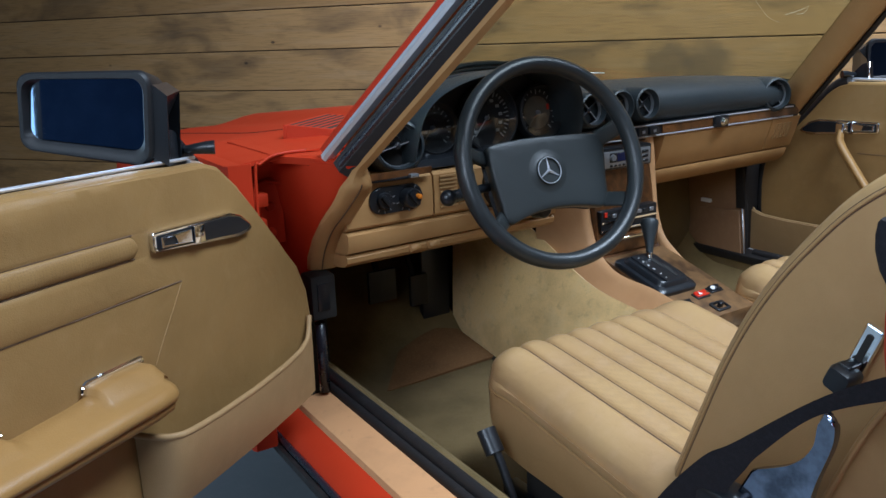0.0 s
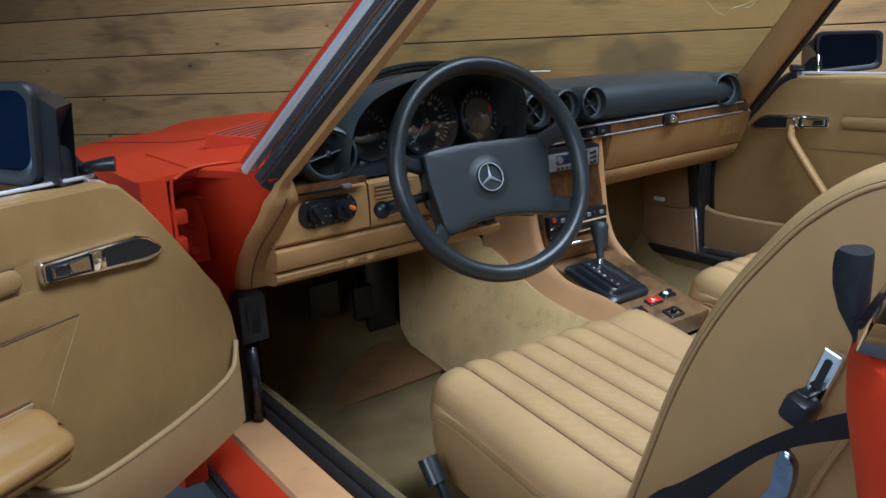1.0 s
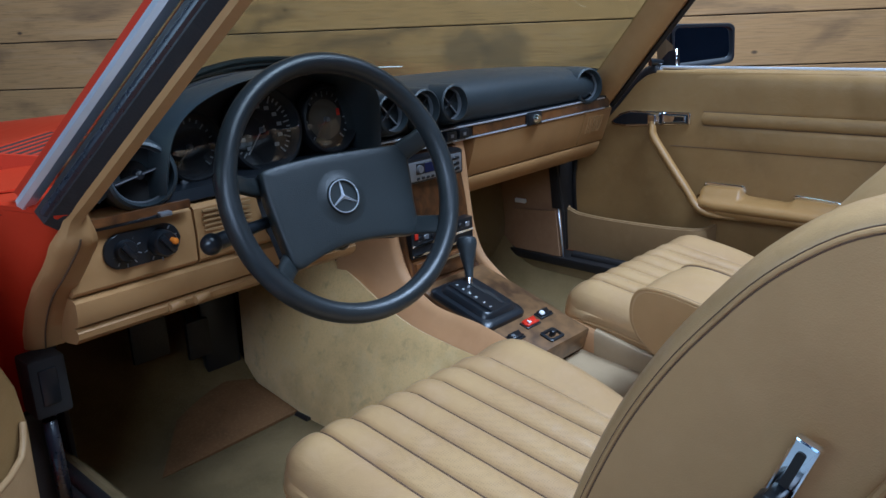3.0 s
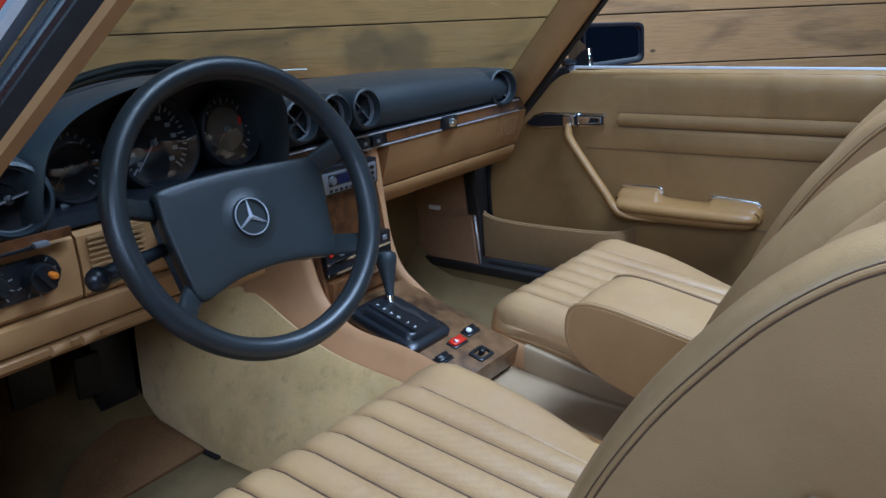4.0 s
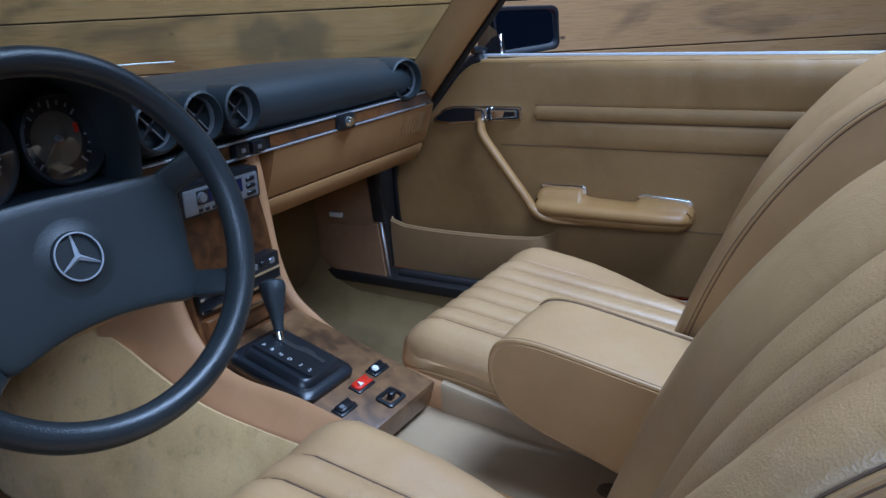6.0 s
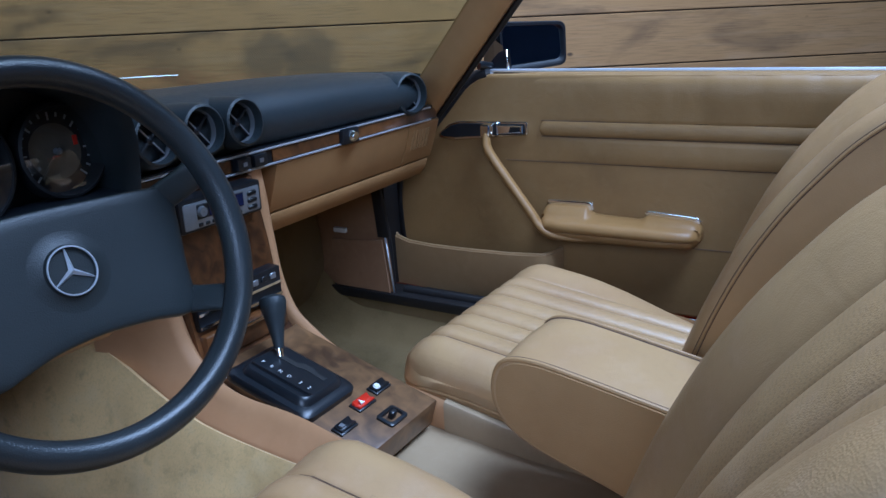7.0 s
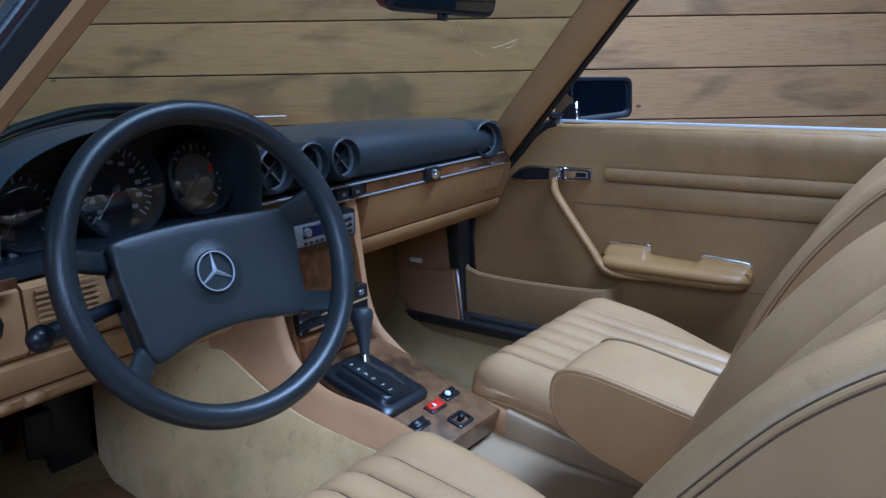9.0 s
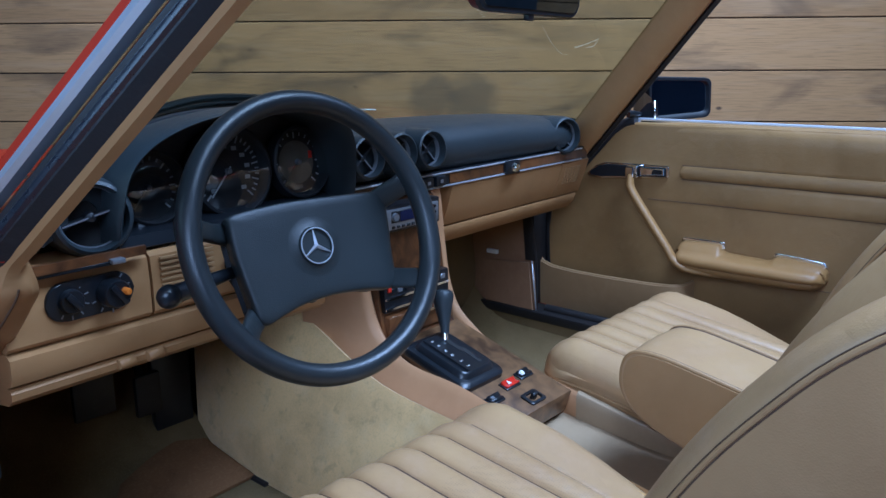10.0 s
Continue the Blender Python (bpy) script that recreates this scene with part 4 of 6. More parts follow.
    inset = [(mid[0] + (a - mid[0]) * 0.945, mid[1] + (b - mid[1]) * 0.76) for a, b in bez]
    part("recess", prism(inset, trim, 0.0072, 0.0092, 0.0004, 1), BLACK_PLASTIC, handle)
    paddle = [(0.319, 0.7825, 0.0125), (0.258, 0.7825, 0.0125), (0.258, 0.762, 0.0125), (0.319, 0.7665, 0.0125)]
    dish = [(0.313, 0.7785, 0.0095), (0.290, 0.7785, 0.0095), (0.286, 0.7665, 0.0100), (0.313, 0.7690, 0.0100)]
    cup = bmesh.new()
    loops = [[cup.verts.new(trim(a, b, d + e)) for a, b, d in corners] for corners, e in ((paddle, -0.004), (paddle, 0.0), ([(a + (0.2885 - a) * 0.06, b + (0.7725 - b) * 0.12, d) for a, b, d in paddle], 0.0006), (dish, 0.0015), (dish, -0.001))]
    for lo, hi in zip(loops, loops[1:]):
        for i in range(4):
            cup.faces.new((lo[i], lo[(i + 1) % 4], hi[(i + 1) % 4], hi[i]))
    part("release_lever", cup, CHROME, handle, "cupped chrome release lever", smooth=20)
    part("lever_cup", prism([(0.312, 0.778), (0.291, 0.778), (0.287, 0.767), (0.312, 0.7695)], trim, 0.0088, 0.0094), BLACK_PLASTIC, handle)
    part("lever", prism([(0.254, 0.785), (0.232, 0.784), (0.232, 0.757), (0.254, 0.758)], trim, 0.009, 0.014, 0.002), CHROME, handle)
    if strap:
        part("door_seal", tube(spline([at(u - 0.004, z, -0.016) for u, z in front], 3), 0.017, 10), RUBBER, ob, "black rubber door seal")
        p = spline([trim(0.244, 0.772, 0.030), trim(0.246, 0.750, 0.038), trim(0.254, 0.727, 0.042), trim(0.301, 0.666, 0.046), trim(0.352, 0.604, 0.052), trim(0.372, 0.578, 0.055), trim(0.398, 0.561, 0.056), trim(0.45, 0.5545, 0.054), trim(0.52, 0.555, 0.051), trim(0.60, 0.557, 0.048)], 8)
        pull = part("pull_strap", tube(p, [0.0095 + 0.0035 * smoothstep(0, 16, i) - 0.009 * smoothstep(44, 64, i) for i in range(len(p))], 12, flat=0.75), ARM_VINYL, ob, "tan leather-covered pull strap")
        part("strap_cap", prism(rounded(0.023, 0.030, 0.006, 4, 0.243, 0.772), trim, 0.010, 0.041, 0.004), CHROME, pull)
    return ob, at


driver_door, DD = door("driver_door", (-0.777, 0.10), (-0.81, -0.587), 0.04, "tan trimmed driver door standing open", False)
passenger_door, PD = door("passenger_door", (0.757, 0.347), (0.05, -1), 0.0, "tan trimmed passenger door, closed, with pull strap", True)


# ---- outer mirrors ----
def outer_mirror(name, centre, facing, across, base, label, taper):
    """A square black mirror: facing is where its glass looks, across the long way of its face."""
    m = basis(centre, across, facing)
    ob = thing(name, base, label, "mirror", "outer mirrors")
    rings = []
    for d, w, h, cx in ((-0.085, 0.10, 0.050, 0.010), (-0.07, 0.145, 0.080, 0.008), (-0.035, 0.172, 0.098, 0.003), (0.0, 0.176, 0.111, 0.0), (0.007, 0.175, 0.110, 0.0), (0.010, 0.171, 0.106, 0.0), (0.010, 0.161, 0.093, 0.0), (0.004, 0.154, 0.086, 0.0), (-0.006, 0.152, 0.083, 0.0)):
        rings.append([m @ Vector((a, b * (1 + taper * a / 0.089), d)) for a, b in rounded(w, h, 0.018, 5, cx, 0.004 if h < 0.09 and d > -0.03 else 0.0)])
    shell = part("housing", loft(rings, caps=True), MIRROR_CASE, ob)
    tilt = m @ Matrix.Rotation(radians(-3.3), 4, "X")
    part("glass", loft([[tilt @ Vector((a, b * (1 + taper * a / 0.089), d)) for a, b in rounded(0.152, 0.083, 0.014, 5, 0.0, 0.004)] for d in (-0.006, 0.000)]), MIRROR, shell, "mirror glass with a blue tint")
    return ob, m


left_mirror, LM = outer_mirror("outer_mirror", DD(0.314, 0.957, -0.115), (-0.60, -0.80, 0.03), (0.80, -0.60, -0.085), DD(0.25, 0.89, -0.06), "black door mirror on the open driver door", 0.12)
right_mirror, RM = outer_mirror("outer_mirror", (0.985, 0.105, 0.936), (-0.62, -0.78, 0.02), (0.78, -0.62, 0.03), (0.86, 0.14, 0.89), "black door mirror on the passenger door", -0.09)


def mirror_foot(ob, at, m, side):
    part("foot", loft([[m @ Vector((side * 0.086, b, d)) for b, d in ((-0.05, -0.05), (0.045, -0.05), (0.045, 0.0), (-0.05, 0.0))],
                       [m @ Vector((side * 0.105, b, d)) for b, d in ((-0.06, -0.045), (0.035, -0.045), (0.03, -0.005), (-0.06, -0.005))],
                       [at(0.235, 0.892, -0.09), at(0.225, 0.945, -0.085), at(0.255, 0.945, -0.04), at(0.26, 0.892, -0.036)]]), BLACK_PLASTIC, ob)
    part("sail_panel", prism([(0.268, 0.885), (0.262, 0.938), (0.245, 0.932), (0.185, 0.870)], at, -0.06, -0.036, 0.002), BLACK_PLASTIC, ob, "triangular mirror base")
    part("sail_edge", tube([at(0.270, 0.886, -0.036), at(0.264, 0.938, -0.036)], 0.0035, 6), CHROME, ob)
    part("adjuster", tube([at(0.230, 0.905, -0.035), at(0.222, 0.908, -0.005), at(0.216, 0.908, 0.004)], [0.006, 0.009, 0.010], 10), BLACK_PLASTIC, ob)


mirror_foot(left_mirror, DD, LM, 1)
mirror_foot(right_mirror, PD, RM, -1)


# ---- dashboard ----
def dash_y(x):
    return 0.036 * x


dashboard = thing("dashboard", (0, 0.25, 0.65), "black padded dashboard over tan lower panels with a wood strip", "dashboard")


def round_vent(parent, x, y, z, r, turn=0.0):
    """A round air vent: deep black ring, bright inner ring and crossed vanes."""
    m = basis((x, y, z), (1, 0, 0), (math.sin(radians(turn)) - 0.04, -1, 0.10))
    ring = part("air_vent", lathe([(r * 0.80, -0.032), (r * 0.82, 0.004), (r * 0.88, 0.012), (r * 0.97, 0.010), (r * 1.04, 0.0), (r * 1.12, -0.035), (r * 1.16, -0.07)], m, 36), BLACK_VINYL, parent, "round black air vent")
    part("vent_ring", lathe([(r * 0.785, -0.010), (r * 0.790, -0.003), (r * 0.805, -0.002), (r * 0.812, -0.006), (r * 0.81, -0.012)], m, 32), SILVER, ring, "grey inner ring")
    part("vent_back", lathe([(0.0005, -0.030), (r * 0.81, -0.030)], m, 24), DARK, ring)
    for a in ((40, 130) if x > -0.3 else (14,)):
        q = m @ Matrix.Rotation(radians(a), 4, "Z")
        vane = part("vane", box((-r * 0.77, -0.0018, -0.029), (r * 0.77, 0.0018, -0.006), 0.0006, 1, m=q), DIAL, ring)
        if a > 45 or x < -0.3:
            part("vane_edge", box((-r * 0.75, -0.0009, -0.0062), (r * 0.75, 0.0009, -0.0052), m=q), SILVER, vane)
    part("vane_hub", lathe([(0.0005, -0.004), (0.006, -0.006), (0.007, -0.029)], m, 12), BLACK_PLASTIC, ring)


def build_dash():
    # upper pad, right of the instruments
    pad = [(0.50, 0.895), (0.42, 0.918), (0.32, 0.925), (0.245, 0.923), (0.205, 0.914), (0.180, 0.898), (0.170, 0.876), (0.172, 0.852), (0.186, 0.834), (0.25, 0.830), (0.5, 0.83)]
    rings = []
    for x, drop, back in ((-0.131, 0.0, 0.004), (0.0, 0.0, 0.004), (0.12, 0.0, 0.002), (0.30, -0.002, 0.0), (0.45, -0.008, 0.0), (0.56, -0.014, 0.002), (0.64, -0.020, 0.008), (0.685, -0.028, 0.03)):
        rings.append([Vector((x, min(y + back + dash_y(x) - 0.006 * smoothstep(0, 0.6, x), cowl_y(x) + 0.012), z + drop * smoothstep(0.83, 0.92, z))) for y, z in pad])
    part("upper_pad", loft(rings), BLACK_VINYL, dashboard, "grained black vinyl dash pad")
    # pad left of and behind the instruments
    rings = []
    for x, drop, deep in ((-0.655, -0.062, 0.045), (-0.63, -0.045, 0.045), (-0.58, -0.02, 0.045), (-0.548, 0.0, 0.045), (-0.544, 0.0, 0.06), (-0.35, 0.0, 0.06), (-0.135, 0.0, 0.06)):
        rings.append([Vector((x, min(y + deep * (y < 0.25) + dash_y(x), cowl_y(x) + 0.012), z + drop * smoothstep(0.82, 0.92, z))) for y, z in ((0.50, 0.89), (0.40, 0.918), (0.30, 0.922), (0.235, 0.915), (0.205, 0.895), (0.195, 0.86), (0.20, 0.825), (0.5, 0.82))])
    part("upper_pad", loft(rings), BLACK_VINYL, dashboard, "grained black vinyl dash pad")
    for x in (-0.090, -0.006, 0.076):
        round_vent(dashboard, x, 0.162 + dash_y(x), 0.880, 0.0365)
    round_vent(dashboard, 0.578, 0.172 + dash_y(0.578), 0.866, 0.042, -14)
    round_vent(dashboard, -0.566, 0.146, 0.854, 0.047, -13)
    # hooded roll behind the left vent
    part("vent_hood", loft([[Vector((-0.566 + 0.062 * math.cos(a), y, 0.852 + 0.060 * math.sin(a))) for a in [radians(-30 + 12 * k) for k in range(21)]] + [Vector((-0.566 + 0.02 * math.cos(a), y, 0.852 + 0.02 * math.sin(a))) for a in [radians(210 - 12 * k) for k in range(21)]]
                            for y in (0.168, 0.20, 0.228)]), BLACK_VINYL, dashboard)

    # wood strip with bright edges, right side
    def strip(x0, x1, z0, z1, y, mat, name, proud=0.004, label=""):
        return part(name, loft([[Vector((x, y + dash_y(x) - p, z)) for z, p in ((z0, 0), (z0, proud), (z1, proud), (z1, 0))] for x in (x0, (x0 + x1) / 2, x1)]), mat, dashboard, label)
    strip(-0.135, 0.690, 0.803, 0.833, 0.196, BLACK_PLASTIC, "strip_carrier", 0.022)
    strip(-0.13, 0.055, 0.8075, 0.826, 0.176, VENEER, "wood_strip", 0.004, "polished burl wood strip")
    strip(0.150, 0.335, 0.8075, 0.826, 0.176, VENEER, "wood_strip", 0.004, "polished burl wood strip")
    strip(0.375, 0.688, 0.8075, 0.826, 0.176, VENEER, "wood_strip", 0.004, "polished burl wood strip")
    for z in (0.8045, 0.8295):
        part("bright_edge", tube([(x, 0.1708 + dash_y(x), z) for x in (-0.13, 0.2, 0.45, 0.66)], 0.0021, 6), PILLAR_METAL, dashboard, "thin bright strip")
    for x, w in ((0.075, 0.028), (0.112, 0.028)):
        sw = part("switch", box((x - w / 2, 0.162 + dash_y(x), 0.8075), (x + w / 2, 0.18 + dash_y(x), 0.8265), 0.002), BLACK_PLASTIC, dashboard)
        part("symbol", box((x - 0.004, 0.1608 + dash_y(x), 0.814), (x + 0.004, 0.1625 + dash_y(x), 0.820)), SILVER, sw)
    lock = part("glovebox_lock", box((0.330, 0.162 + 0.012, 0.803), (0.378, 0.190, 0.831), 0.003), BLACK_PLASTIC, dashboard)
    part("lock_button", lathe([(0.0005, 0.012), (0.007, 0.011), (0.010, 0.006), (0.0105, 0)], basis((0.356, 0.176, 0.817), (1, 0, 0), (0, -1, 0)), 20), CHROME, lock, "chrome glovebox button")

    # glovebox lid and lower pad
    lid = [(0.180, 0.802), (0.178, 0.799), (0.190, 0.76), (0.204, 0.721), (0.206, 0.7185), (0.212, 0.718), (0.30, 0.718), (0.30, 0.802)]
    low = [(0.213, 0.7155), (0.207, 0.715), (0.206, 0.712), (0.213, 0.694), (0.227, 0.679), (0.245, 0.671), (0.30, 0.667), (0.42, 0.667), (0.42, 0.7155)]
    for name, prof, x0, x1 in (("glovebox_lid", lid, 0.158, 0.575), ("lower_pad", low, 0.155, 0.690), ("side_panel", lid, 0.579, 0.700)):
        part(name, loft([[Vector((x, y + dash_y(x) - 0.005, z)) for y, z in prof] for x in (x0, (x0 + x1) / 2, x1)]), DASH_TAN, dashboard, "tan moulded panel")
    for k in range(6):
        part("slot", box((-0.002, -0.0025, -0.021), (0.002, 0.0025, 0.021), m=Matrix.Translation((0.600 + 0.012 * k, 0.2045, 0.768)) @ Matrix.Rotation(radians(17), 4, "X")), SIDE_LEATHER, dashboard)
    part("under_dash_board", box((0.17, 0.30, 0.660), (0.68, 0.62, 0.668), 0.002), KICK, dashboard, "bare fibreboard below the glovebox")

    # lower left panel with knee roll
    def left(prof, x0, x1, mat, name, label="", y_add=0.0):
        return part(name, loft([[Vector((x, y + dash_y(x) + y_add, z)) for y, z in prof] for x in (x0, (x0 + x1) / 2, x1)]), mat, dashboard, label)
    left([(0.158, 0.800), (0.150, 0.795), (0.147, 0.760), (0.148, 0.722), (0.154, 0.716), (0.26, 0.716), (0.26, 0.800)], -0.690, -0.508, DASH_TAN, "switch_panel", "tan switch panel")
    left([(0.158, 0.800), (0.150, 0.795), (0.147, 0.760), (0.148, 0.722), (0.154, 0.716), (0.26, 0.716), (0.26, 0.800)], -0.504, -0.21, DASH_TAN, "grille_panel", "tan panel with fine grille slots")
    left([(0.154, 0.713), (0.146, 0.709), (0.146, 0.690), (0.152, 0.676), (0.17, 0.670), (0.26, 0.668), (0.26, 0.713)], -0.690, -0.20, DASH_TAN, "knee_panel", "tan knee panel")
    left([(0.160, 0.671), (0.154, 0.666), (0.156, 0.657), (0.168, 0.648), (0.195, 0.643), (0.26, 0.642), (0.26, 0.670)], -0.690, -0.20, DASH_TAN, "knee_roll", "tan padded knee roll")
    for x in (-0.56, -0.52):
        part("knee_tab", tube([(x, 0.131, 0.664), (x + 0.022, 0.132, 0.665)], 0.007, 8), DASH_TAN, dashboard)
    plug = part("connector_block", box((-0.748, 0.166, 0.550), (-0.699, 0.215, 0.634), 0.005), DARK, dashboard, "black plug block at the door post")
    part("socket", box((-0.737, 0.1635, 0.568), (-0.7125, 0.170, 0.620), 0.003), BLACK_PLASTIC, plug)
    part("post_edge", tube([(-0.725, 0.19, 0.40), (-0.728, 0.185, 0.54)], 0.010, 8), SEAL_GLOSS, dashboard)
    # dark sheet over the red post, in place of the door gap's shade
    part("post_gap_shade", box((-0.812, 0.205, 0.385), (-0.728, 0.222, 0.548), 0.004), RUBBER, dashboard, "black sheet standing for the shaded door gap below the plug block")
    # wood strip and slider, left
    part("wood_strip", loft([[Vector((x, 0.142 + dash_y(x) - p, z)) for z, p in ((0.803, 0), (0.803, 0.006), (0.8145, 0.006), (0.8145, 0))] for x in (-0.67, -0.60, -0.515)]), VENEER, dashboard, "polished burl wood strip")
    part("slider_rail", box((-0.664, 0.1145, 0.7985), (-0.545, 0.13, 0.8035), 0.001, 1), BLACK_PLASTIC, dashboard)
    part("slider_knob", box((-0.566, 0.106, 0.800), (-0.548, 0.118, 0.8065), 0.002), SILVER, dashboard, "silver slider knob")
    # recessed light switches
    place = lambda a, b, d: Vector((a, 0.1275 + d + dash_y(a + 0.58), b))
    panel = part("light_switch_panel", prism(rounded(0.112, 0.048, 0.0235, 6, -0.588, 0.763), place, -0.004, 0.01, 0.002), BLACK_PLASTIC, dashboard, "black oval light switch panel")
    for x, r, h in ((-0.614, 0.0155, 0.010), (-0.564, 0.0185, 0.022)):
        m = basis((x, 0.124, 0.763), (1, 0, 0), (0, -1, 0.05))
        knob = part("switch_knob", lathe([(0.0005, h), (r * 0.85, h), (r * 0.95, h - 0.003), (r, 0.0)], m, 24), BLACK_PLASTIC, panel)
        part("knob_grip", box((-0.004, -r * 0.8, h), (0.004, r * 0.8, h + 0.006), 0.0015, m=m @ Matrix.Rotation(radians(35), 4, "Z")), BLACK_PLASTIC, knob)
        for k in range(7):
            a = radians(200 + 35 * k)
            part("mark", box((-0.0025, -0.0008, 0.001), (0.0025, 0.0008, 0.002), m=m @ Matrix.Rotation(a, 4, "Z") @ Matrix.Translation((r + 0.005, 0, 0))), SILVER, panel)
    part("warning_lamp", lathe([(0.0005, 0.034), (0.003, 0.0335), (0.0045, 0.031), (0.0047, 0.02)], basis((-0.556, 0.124, 0.766), (1, 0, 0), (0, -1, 0.05)), 14), AMBER, panel, "amber tell-tale")
    # fine grille slots
    for r in range(9):
        for c in range(2):
            z = 0.732 + 0.0072 * r
            part("grille_slot", box((-0.492 + 0.043 * c, 0.1265, z), (-0.455 + 0.043 * c, 0.1305, z + 0.0028)), SIDE_LEATHER, dashboard)


build_dash()

# ---- instrument cluster ----
cluster = thing("instrument_cluster", (-0.33, 0.2, 0.80), "black hooded instrument cluster with three round dials", "instrument panel")


def build_cluster():
    arch = [(-0.548, 0.805), (-0.543, 0.86), (-0.533, 0.905), (-0.508, 0.935), (-0.47, 0.955), (-0.42, 0.969), (-0.35, 0.977), (-0.27, 0.976), (-0.205, 0.966), (-0.165, 0.945), (-0.142, 0.91), (-0.133, 0.86), (-0.130, 0.805)]
    outer = spline([Vector((x, 0, z)) for x, z in arch], 4)
    mid = Vector((-0.335, 0, 0.86))
    rings = []
    for y, grow, drop in ((0.235, 0.90, 0.0), (0.150, 0.945, 0.0), (0.128, 0.968, 0.0), (0.124, 0.985, 0.0), (0.132, 1.0, 0.0), (0.20, 1.005, -0.002), (0.30, 1.0, -0.02), (0.40, 0.97, -0.06)):
        rings.append([Vector((mid.x + (p.x - mid.x) * grow, y + dash_y(p.x) + 0.035 * (0.977 - p.z) / 0.17 * (y < 0.2) + (0.0 if y > 0.2 else -0.01), mid.z + (p.z - mid.z) * grow + drop)) for p in outer])
    part("hood", loft(rings, caps=False, closed=False), BLACK_VINYL, cluster, "grained black hood")
    y0 = 0.222
    part("face", loft([[Vector((x, y0 + a + dash_y(x), z)) for a, z in ((0.010, 0.797), (0.010, top), (0.028, top), (0.028, 0.797))] for x, top in ((p.x * 0.97 - 0.01, p.z - 0.006) for p in outer)]), DIAL, cluster, "matt black instrument face")
    for x, r, z in ((-0.462, 0.050, 0.872), (-0.330, 0.066, 0.880), (-0.195, 0.056, 0.880)):
        m = basis((x, y0 + dash_y(x) - 0.003, z), (1, 0, 0), (0, -1, 0.12))
        dial = part("dial", lathe([(0.0005, 0.001), (r * 0.9, 0.001), (r * 0.92, 0.012), (r * 0.97, 0.022), (r * 1.03, 0.020), (r * 1.06, 0.0)], m, 40), DIAL, cluster, "round black dial")
        count = 31 if r > 0.06 else 19
        for k in range(count):
            a = radians(225 - 270 * k / (count - 1))
            big = k % 3 == 0
            part("tick", box((r * (0.68 if big else 0.76), -0.0011, 0.002), (r * 0.86, 0.0011, 0.003), m=m @ Matrix.Rotation(a, 4, "Z")), DIAL_PRINT, dial)
            if big and r > 0.06:
                part("numeral_bar", box((-0.0042, -0.003, 0.002), (0.0042, 0.003, 0.003), m=m @ Matrix.Rotation(a, 4, "Z") @ Matrix.Translation((r * 0.56, 0, 0)) @ Matrix.Rotation(-a, 4, "Z")), DIAL_PRINT, dial)
        part("needle", box((-0.008, -0.0012, 0.005), (r * 0.72, 0.0008, 0.0065), m=m @ Matrix.Rotation(radians(228), 4, "Z")), DIAL_PRINT if r > 0.06 else DIAL_GREY, dial)
        part("needle_hub", lathe([(0.0005, 0.012), (0.0038, 0.011), (0.0048, 0.004)], m, 16), SILVER, dial)
        if x > -0.25:
            part("dial_plate", lathe([(0.0005, 0.0018), (r * 0.62, 0.0018)], m, 28), DIAL_GREY, dial)
            part("red_mark", box((0.026, 0.004, 0.002), (0.032, 0.016, 0.0032), m=m), HAZARD, dial)
        glass = part("dial_glass", lathe([(0.0005, 0.030), (r * 0.6, 0.027), (r * 0.98, 0.020)], m, 32), CLEAR, dial)
        glass.visible_shadow = False
    for x in (-0.505, -0.485):
        part("button", box((x - 0.006, 0.178, 0.820), (x + 0.006, 0.20, 0.830), 0.002), SILVER, cluster)
    part("lower_lip", loft([[Vector((x, 0.165 + dash_y(x) + a, z)) for a, z in ((0.0, 0.802), (-0.005, 0.806), (0.0, 0.822), (0.05, 0.826), (0.05, 0.802))] for x in (-0.545, -0.33, -0.13)]), BLACK_PLASTIC, cluster)


build_cluster()

# ---- steering wheel ----
steering_wheel = thing("steering_wheel", (-0.365, 0.0, 0.81), "black four-spoke steering wheel with a round chrome emblem", "steering wheel")


